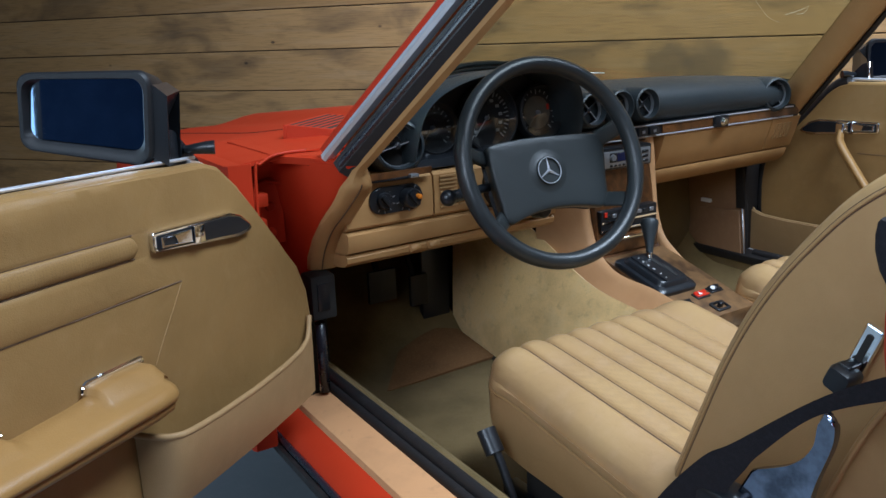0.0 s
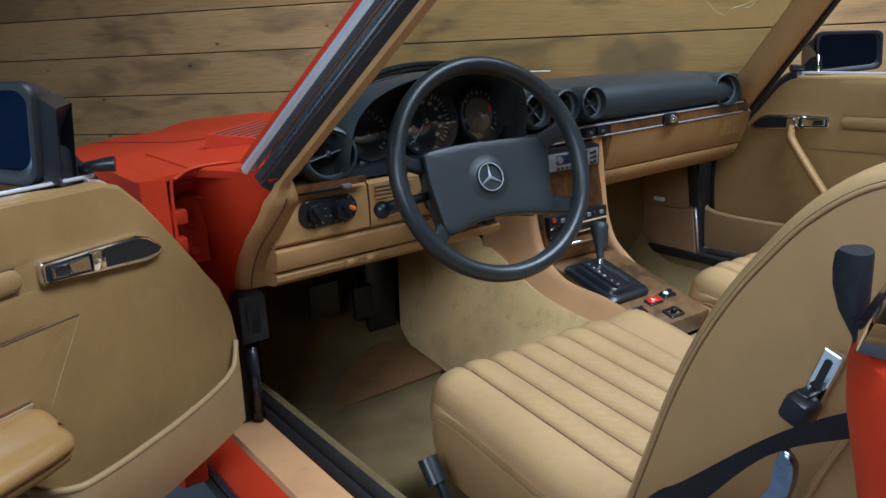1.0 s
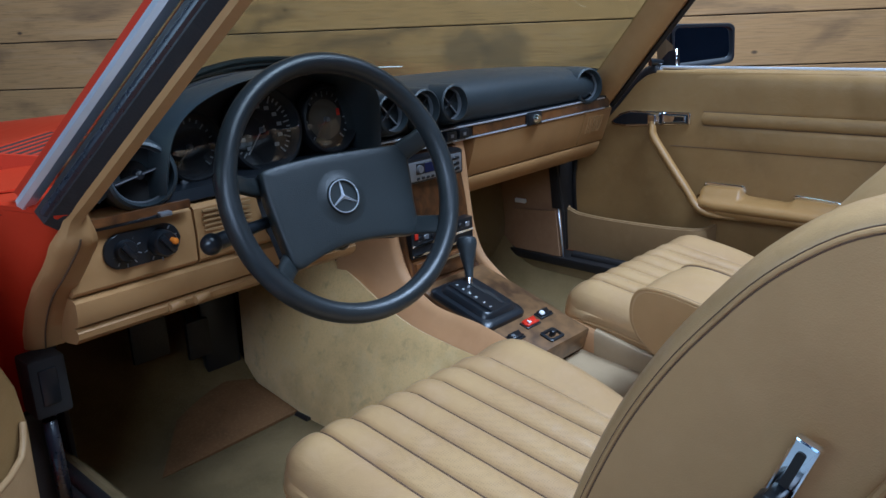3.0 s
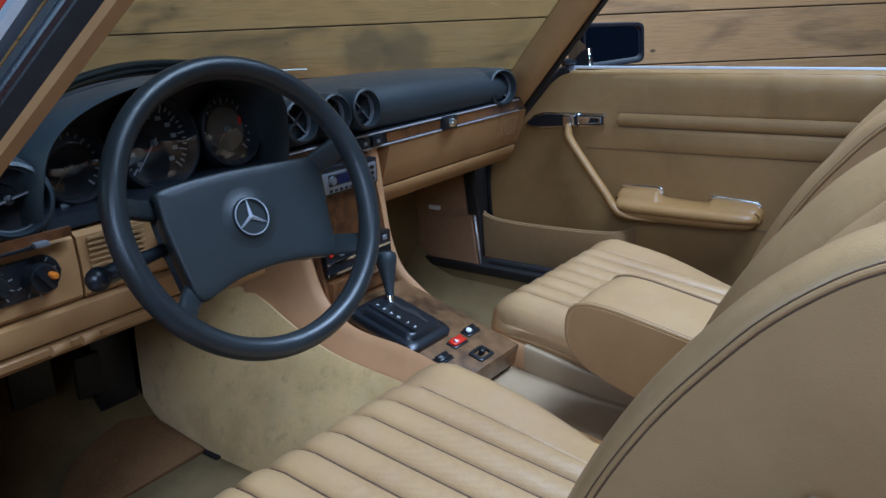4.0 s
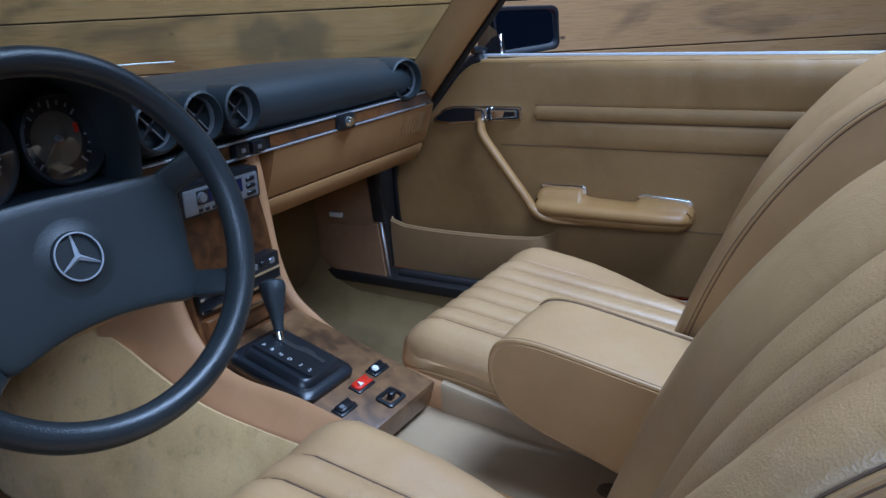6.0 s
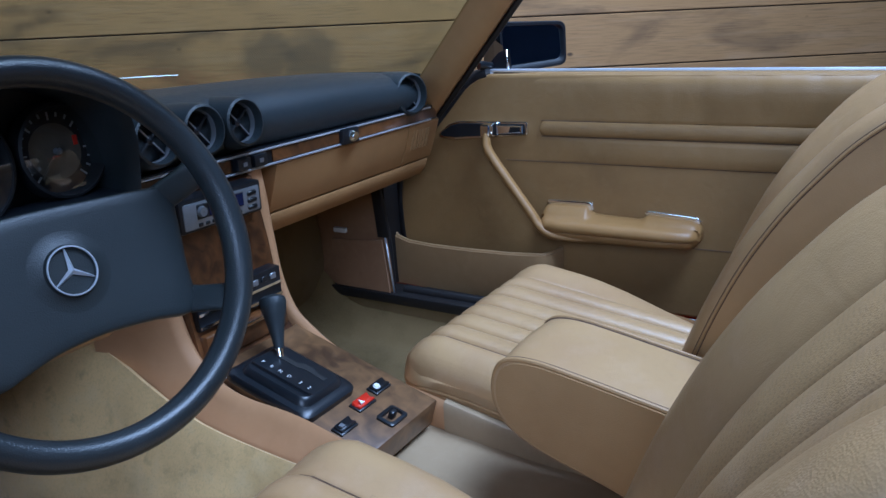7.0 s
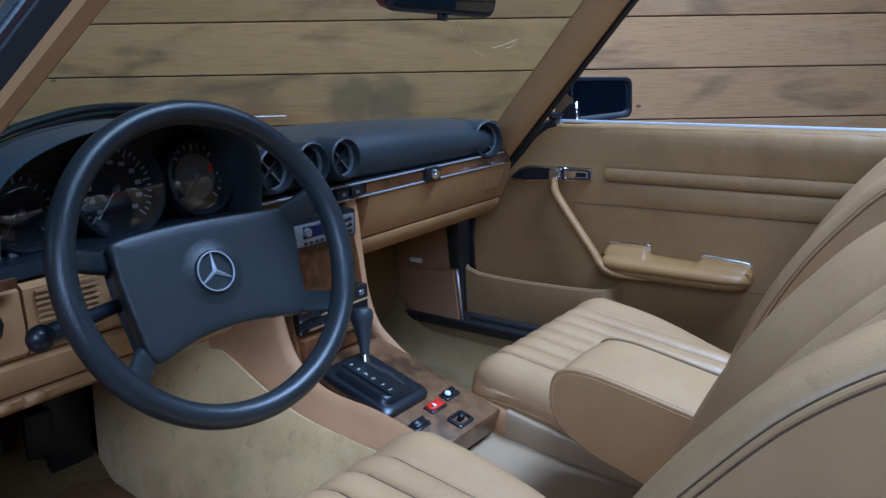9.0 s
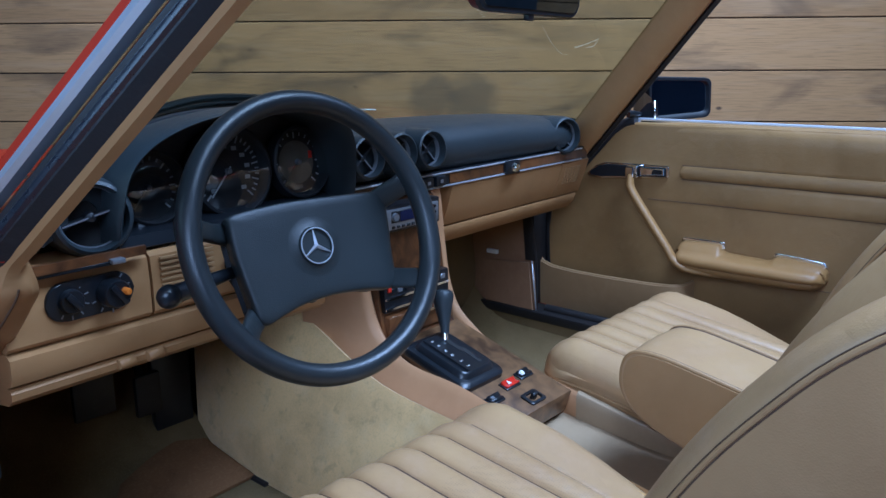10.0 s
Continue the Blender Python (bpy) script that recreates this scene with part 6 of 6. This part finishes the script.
# ---- seats ----
def build_seat():
    """The driver's seat: fluted cushion, fluted backrest in a padded shell, piping, recliner."""
    ob = thing("car_seat", (-0.357, -0.45, 0.29), "tan leather bucket seat with lengthwise flutes and piping", "car seat", "car seats")
    X, W, YF, YB, ZT = -0.345, 0.235, -0.098, -0.66, 0.548
    grooves = [-0.176, -0.124, -0.074, -0.024, 0.027, 0.078, 0.130]
    cols = sorted({round(-1 + 2 * k / 44, 4) for k in range(45)} | {round((g + o) / W, 4) for g in grooves for o in (-0.012, -0.006, -0.003, -0.0012, 0, 0.0012, 0.003, 0.006, 0.012)} | {-0.995, -0.985, -0.97, -0.95, 0.95, 0.97, 0.985, 0.995})
    ys = [YF - d for d in (0.0, 0.002, 0.006, 0.012, 0.02, 0.03, 0.042, 0.056, 0.072, 0.09, 0.11, 0.14, 0.18, 0.23, 0.28, 0.33, 0.38, 0.43, 0.48, 0.53, 0.575)]

    def roll(d, r):
        return r - math.sqrt(max(0, r * r - max(0, r - d) ** 2))
    def fall(y):
        return 0.155 * max(0.0, YF - 0.07 - y)
    bm = bmesh.new()
    rows = []
    for y in ys:
        df = YF - y
        rc = 0.075
        w = W - (rc - math.sqrt(max(0, rc * rc - max(0, rc - df) ** 2)))
        row = []
        for c in cols:
            x = c * w
            de = w - abs(x)
            z = ZT - roll(df, 0.072) * 0.95 - roll(de, 0.050) * 0.95 * (1 if df > 0.05 else df / 0.05)
            z += 0.008 * smoothstep(0.13, 0.20, abs(x)) 
            inside = smoothstep(0.008, 0.05, df)
            for g in grooves:
                z -= 0.006 * math.exp(-abs((c * W - g) / 0.004)) * inside
            near = min(abs(c * W - g) for g in grooves)
            if -0.176 < c * W < 0.130:
                z += 0.0085 * min(1, near / 0.025) ** 0.5 * inside
            drift = 0.05 * max(0, df - 0.05) * (1 - c ** 4) * (1 if c < 0.3 else 1 - smoothstep(0.3, 0.8, c))
            z -= 0.055 * smoothstep(0.45, 1.0, c) * smoothstep(0.14, 0.46, df)
            row.append(bm.verts.new((X + x + drift, y, z - fall(y))))
        rows.append(row)
    for a, b in zip(rows, rows[1:]):
        for i in range(len(cols) - 1):
            bm.faces.new((a[i], a[i + 1], b[i + 1], b[i]))

    edge = [r[0] for r in rows[::-1]] + rows[0][1:-1] + [r[-1] for r in rows]
    edge = [v.co.copy() for v in edge]
    cut = [[min(range(len(cols)), key=lambda i: abs(cols[i] * W - g))] for g in grooves]
    seams = [[r_[i[0]].co + Vector((0, 0, 0.0010 if k == 0 else 0.0036)) for r_ in rows[6:]] for k, i in enumerate(cut)]
    seat = part("cushion", bm, LEATHER, ob, "fluted tan leather cushion", 60)
    seat.data.materials.append(PERFORATED)
    for f in seat.data.polygons:
        f.material_index = int(X - 0.170 < f.center.x < X + 0.145 and f.center.y < YF - 0.15)
    for line in seams:
        part("seam", tube(line, 0.0017, 6), SEAM_DARK, ob)

    def ring(grow, zf, zs):
        out = []
        for p in edge:
            k = smoothstep(YF - 0.14, YF, p.y)
            c = Vector((X, min(p.y, YF - 0.10), 0))
            d = Vector((p.x - c.x, p.y - c.y, 0))
            d = Vector((math.copysign(1, d.x) * min(1, abs(d.x) / (W - 0.03)) ** 6, max(0, d.y) / 0.1, 0))
            d = d.normalized() if d.length > 0 else d
            out.append(Vector((p.x, p.y, zs + (zf - zs) * k - fall(p.y) * min(1.0, max(0.0, (zs - 0.36) / 0.13)))) + d * grow)
        return out
    part("cushion_side", loft([edge, ring(0.004, 0.497, 0.512), ring(0.005, 0.488, 0.500), ring(0.001, 0.483, 0.494)], caps=False, closed=False), LEATHER, ob, "tan leather cushion edge")
    part("cushion_base", loft([ring(0.001, 0.484, 0.495), ring(0.004, 0.476, 0.486), ring(0.004, 0.44, 0.44), ring(-0.004, 0.395, 0.385), ring(-0.03, 0.375, 0.365)], caps=False, closed=False), SIDE_LEATHER, ob, "plain tan vinyl cushion base")
    part("cushion_piping", tube(ring(0.003, 0.484, 0.495), 0.0030, 8), SIDE_LEATHER, ob)
    part("seat_frame", box((X - 0.20, YB, 0.30), (X + 0.20, YF - 0.09, 0.40), 0.01), DARK, ob)
    for sx in (-1, 1):
        part("seat_rail", box((X + sx * 0.20 - 0.015, YB, 0.29), (X + sx * 0.20 + 0.015, YF - 0.05, 0.315), 0.003), BLACK_PLASTIC, ob)

    # backrest: curve of its side seam in the y-z plane
    seam = [(-0.492, 0.46), (-0.510, 0.511), (-0.536, 0.585), (-0.561, 0.655), (-0.592, 0.725), (-0.627, 0.785), (-0.662, 0.832), (-0.698, 0.873), (-0.738, 0.904), (-0.775, 0.918), (-0.82, 0.925)]
    curve = spline([Vector((0, y, z)) for y, z in seam], 4)
    n = len(curve)
    normals = []
    for i, p in enumerate(curve):
        d = (curve[min(n - 1, i + 1)] - curve[max(0, i - 1)]).normalized()
        normals.append(Vector((0, d.z, -d.y)))
    WB = 0.202

    def turn(x):
        """The backrest stands a little askew."""
        return 0.055 * (x + 0.17)
    BG = [-0.105, -0.035, 0.035, 0.105]
    across = [(-0.202, 0.0), (-0.2005, 0.006), (-0.195, 0.0122), (-0.185, 0.0168), (-0.171, 0.0182), (-0.156, 0.0152), (-0.141, 0.0075), (-0.127, -0.003), (-0.116, -0.011), (-0.105, -0.018), (-0.07, -0.022), (0.0, -0.024), (0.07, -0.022), (0.105, -0.017), (0.117, -0.010), (0.128, -0.002), (0.142, 0.0075), (0.157, 0.0152), (0.172, 0.0182), (0.185, 0.0168), (0.195, 0.0122), (0.2005, 0.006), (0.202, 0.0)]
    across = [(p.x, p.y) for p in spline([Vector((a, b, 0)) for a, b in across], 3)]
    bcols = sorted({round(-1 + 2 * k / 40, 4) for k in range(41)} | {round((g + o) / WB, 4) for g in BG for o in (-0.012, -0.006, -0.003, -0.0012, 0, 0.0012, 0.003, 0.006, 0.012)} | {-0.9985, -0.99, -0.98, -0.965, 0.965, 0.98, 0.99, 0.9985})
    bm = bmesh.new()
    rows = []
    for i, (p, nn) in enumerate(zip(curve, normals)):
        t = i / (n - 1)
        width = WB * (1 - 0.06 * smoothstep(0.7, 1.0, t))
        row = []
        for c in bcols:
            x = c * width
            bulge = interp(across, c * WB)
            bulge += max(0.0, -bulge) * smoothstep(0.70, 1.0, t)
            flute = smoothstep(0.94, 0.80, t)
            for g in BG:
                bulge -= 0.006 * math.exp(-abs((c * WB - g) / 0.0045)) * flute
            near = min(abs(c * WB - g) for g in BG)
            if abs(c * WB) < 0.105:
                bulge += 0.009 * min(1, near / 0.028) ** 0.6 * flute
            bulge *= 1 - 0.25 * smoothstep(0.85, 1.0, t)
            row.append(bm.verts.new((X + x, p.y + nn.y * bulge + turn(x), p.z + nn.z * bulge)))
        rows.append(row)
    for a, b in zip(rows, rows[1:]):
        for i in range(len(bcols) - 1):
            bm.faces.new((a[i], a[i + 1], b[i + 1], b[i]))
    seams = [[rr[min(range(len(bcols)), key=lambda i: abs(bcols[i] * WB - g))].co + Vector((0, 0.0026, 0.0018)) for rr in rows[:int(n * 0.86)]] for g in BG]
    rest = part("backrest", bm, LEATHER, ob, "fluted tan leather backrest", 60)
    rest.data.materials.append(PERFORATED)
    for f in rest.data.polygons:
        f.material_index = int(abs(f.center.x - X) < 0.104 and f.center.z < 0.875)
    for line in seams:
        part("seam", tube(line, 0.0017, 6), SEAM_DARK, ob)
    back = [(-0.88, 0.922), (-0.935, 0.90), (-0.94, 0.84), (-0.90, 0.70), (-0.83, 0.55), (-0.78, 0.46), (-0.62, 0.43), (-0.49, 0.43)]
    rings = []
    for x, k in ((-1.0, 0.965), (-0.985, 0.99), (-0.96, 1.0), (0.96, 1.0), (0.985, 0.99), (1.0, 0.965)):
        prof = [(p.y, p.z) for p in curve] + back
        cy, cz = -0.73, 0.69
        ring = []
        for i, (y, z) in enumerate(prof):
            t = min(1, i / (n - 1))
            width = WB * (1 - 0.06 * smoothstep(0.7, 1.0, t))
            kk = k if i >= n else 1.0
            if i < n and abs(x) < 0.98:
                y, z = y - normals[i].y * 0.045, z - normals[i].z * 0.045
            ring.append(Vector((X + x * width * 1.005, cy + (y - cy) * kk + turn(x * width), cz + (z - cz) * kk)))
        rings.append(ring)
    part("backrest_shell", loft(rings), SIDE_LEATHER, ob, "plain tan vinyl backrest side and rear", 50)
    for sx in (-1, 1):
        pipe = [Vector((X + sx * WB * (1 - 0.06 * smoothstep(0.7, 1.0, i / (n - 1))) * 1.006, p.y + nn.y * 0.002 + turn(sx * WB), p.z + nn.z * 0.002)) for i, (p, nn) in enumerate(zip(curve, normals))]
        part("backrest_piping", tube(pipe, 0.0021, 8), SIDE_LEATHER, ob)
        part("piping_seam", tube([p - nn * 0.0026 - Vector((sx * 0.0006, 0, 0)) for p, nn in zip(pipe, normals)], 0.0009, 6), SEAM_DARK, ob)
        part("piping_seam", tube([p + nn * 0.0026 - Vector((sx * 0.0010, 0, 0)) for p, nn in zip(pipe, normals)], 0.0006, 6), SEAM_DARK, ob)
        rear = spline([(X + sx * WB * 1.004, y + turn(sx * WB), z) for y, z in ((-0.66, 0.455), (-0.698, 0.564), (-0.727, 0.643), (-0.749, 0.690), (-0.80, 0.785), (-0.845, 0.862))], 5)
        part("rear_piping", tube(rear, 0.0036, 8), SIDE_LEATHER, ob)
    return ob


driver_seat = build_seat()
passenger_seat = copy_thing(driver_seat, Matrix.Translation(Vector((-0.357 + 0.695, -0.45 + 0.055, 0.29))))
tagged(passenger_seat, label="tan leather passenger seat with lengthwise flutes and piping")


def build_recliner():
    ob = thing("recliner_lever", (-0.552, -0.715, 0.70), "black recliner knob sliding in a chrome slot plate", "lever")
    x = -0.549
    d = Vector((0, -0.34, 0.94)).normalized()
    f = Vector((0, 0.94, 0.34)).normalized()

    def at(a, b, c):
        return Vector((x - c, -0.725, 0.736)) + d * b + f * a
    slot = part("slot_plate", prism(rounded(0.0185, 0.070, 0.002, 3), at, 0.0, 0.008, 0.002), CHROME, ob, "chrome slot plate")
    part("slot", prism(rounded(0.0065, 0.045, 0.0025, 3, 0.0, 0.004), at, 0.0078, 0.0092), DARK, slot)
    part("knob_stem", box((-0.006, -0.010, 0.008), (0.006, 0.012, 0.03), 0.002, m=basis(at(0, -0.014, 0), f, (-1, 0, 0))), BLACK_PLASTIC, ob)
    part("knob", loft([[at(-0.003 + a * k, -0.019 + b * k, c) for a, b in rounded(0.026, 0.026, 0.006, 4)] for c, k in ((0.014, 0.8), (0.018, 1.0), (0.033, 1.0), (0.039, 0.84))]), BLACK_PLASTIC, ob, "square black knob")


build_recliner()


def build_belt():
    ob = thing("seat_belt", (-0.66, -0.86, 0.55), "black woven seat belt hanging in a loop beside the seat", "seat belt")
    over = spline([(-0.70, -0.93, 0.835), (-0.66, -0.85, 0.795), (-0.635, -0.792, 0.760), (-0.635, -0.731, 0.714), (-0.636, -0.65, 0.636), (-0.638, -0.617, 0.607), (-0.645, -0.573, 0.547), (-0.65, -0.535, 0.48)], 6)
    under = spline([(-0.70, -0.93, 0.805), (-0.655, -0.85, 0.770), (-0.63, -0.791, 0.738), (-0.63, -0.729, 0.697), (-0.63, -0.677, 0.635), (-0.63, -0.662, 0.611), (-0.632, -0.643, 0.575), (-0.634, -0.62, 0.50)], 6)
    part("webbing", loft([[a, a + Vector((-0.0015, 0, 0.0012)), b + Vector((-0.0015, 0, -0.0012)), b] for a, b in zip(over, under)]), BELT, ob, "black woven webbing")
    hook = spline_2d(((-0.731, 0.700), (-0.743, 0.693), (-0.744, 0.669), (-0.731, 0.622), (-0.722, 0.57)), 5) + [(-0.63, 0.54)] + spline_2d(((-0.661, 0.606), (-0.704, 0.632), (-0.724, 0.658), (-0.728, 0.685)), 5)
    part("belt_guide", prism(hook, lambda a, b, d: Vector((-0.612 - d, a, b)), 0.0, 0.009, 0.003), BRACKET, ob, "polished belt guide bracket with dark reflections in its colour")
    part("bracket_cover", box((-0.64, -0.66, 0.50), (-0.60, -0.60, 0.575), 0.012, 3), BLACK_PLASTIC, ob)


build_belt()


def build_seat_lever():
    ob = thing("seat_adjuster", (-0.61, -0.24, 0.36), "black seat height lever at the cushion side", "lever")
    part("shaft", tube([(-0.615, -0.26, 0.34), (-0.618, -0.225, 0.405), (-0.62, -0.205, 0.435)], 0.007, 10), BLACK_PLASTIC, ob)
    part("grip", tube([(-0.622, -0.215, 0.420), (-0.622, -0.190, 0.450)], 0.016, 14, flat=0.8), BLACK_PLASTIC, ob)


build_seat_lever()


def build_centre_armrest():
    prof = [(-0.292, 0.585), (-0.293, 0.607), (-0.301, 0.624), (-0.318, 0.633), (-0.352, 0.6335), (-0.410, 0.624), (-0.490, 0.609), (-0.60, 0.59), (-0.70, 0.575), (-0.70, 0.43), (-0.55, 0.460), (-0.440, 0.498), (-0.376, 0.517), (-0.338, 0.531), (-0.312, 0.547), (-0.297, 0.567)]
    prof = [(p.y, p.z) for p in spline([Vector((0, y, z)) for y, z in prof], 4, closed=True)]
    cy = -0.47
    rings = []
    for x, k in ((-0.026, 0.985), (-0.022, 1.0), (-0.008, 1.015), (0.03, 1.035), (0.07, 1.035), (0.105, 1.015), (0.120, 1.0), (0.124, 0.985)):
        rings.append([Vector((x + 0.004, cy + (y - cy) * (1 + (k - 1) * 0.5), 0.56 + (z - 0.56) * k)) for y, z in prof])
    ob = part("armrest", loft(rings), LEATHER, console, "padded tan leather armrest with piped edges")
    edge = [(y, z) for y, z in prof]
    for x in (-0.0195, 0.1255):
        part("piping", tube([Vector((x, y, z)) for y, z in edge], 0.0032, 8, closed=True), SIDE_LEATHER, ob)
        part("piping_seam", tube([Vector((x + (0.005 if x < 0 else -0.005), 0.001 + y * 1.0, z + 0.0005)) for y, z in edge], 0.0012, 6, closed=True), SEAM_DARK, ob)
    part("side", prism([(-0.47 + (y + 0.47) * 0.97, 0.56 + (z - 0.56) * 0.96) for y, z in edge], lambda a, b, d: Vector((d, a, b)), -0.0245, -0.020, 0.001, 1), SIDE_LEATHER, ob, "plain tan vinyl armrest side")


build_centre_armrest()

# ---- wall boards, one by one ----
rnd = random.Random(4)
shared = {}
for row in range(14):
    z0 = SEAM + BOARD * (row - 4) + 0.0
    if z0 + BOARD < 0.02 or z0 > 3.55:
        continue
    lo, hi = max(0.0, z0), min(3.6, z0 + BOARD)
    a = -8.0
    while a < 4.9:
        length = 13.0
        key = (length, round(hi - lo, 3))
        if key not in shared:
            bm = box((0, 0, 0), (length - 0.003, 0.014, hi - lo - 0.006), 0.0025, 1)
            me = bpy.data.meshes.new("board")
            bm.to_mesh(me)
            bm.free()
            me.materials.append(BOARDS)
            shared[key] = me
        ob = new("board", shared[key])
        q = WALL_AT + ALONG * a
        ob.matrix_basis = Matrix.Translation((q.x, q.y, lo + 0.0035)) @ Matrix.Rotation(WALL_TURN, 4, "Z") @ Matrix.Translation((0, rnd.uniform(-0.002, 0.001), 0))
        ob.parent = wall_boards
        a += length
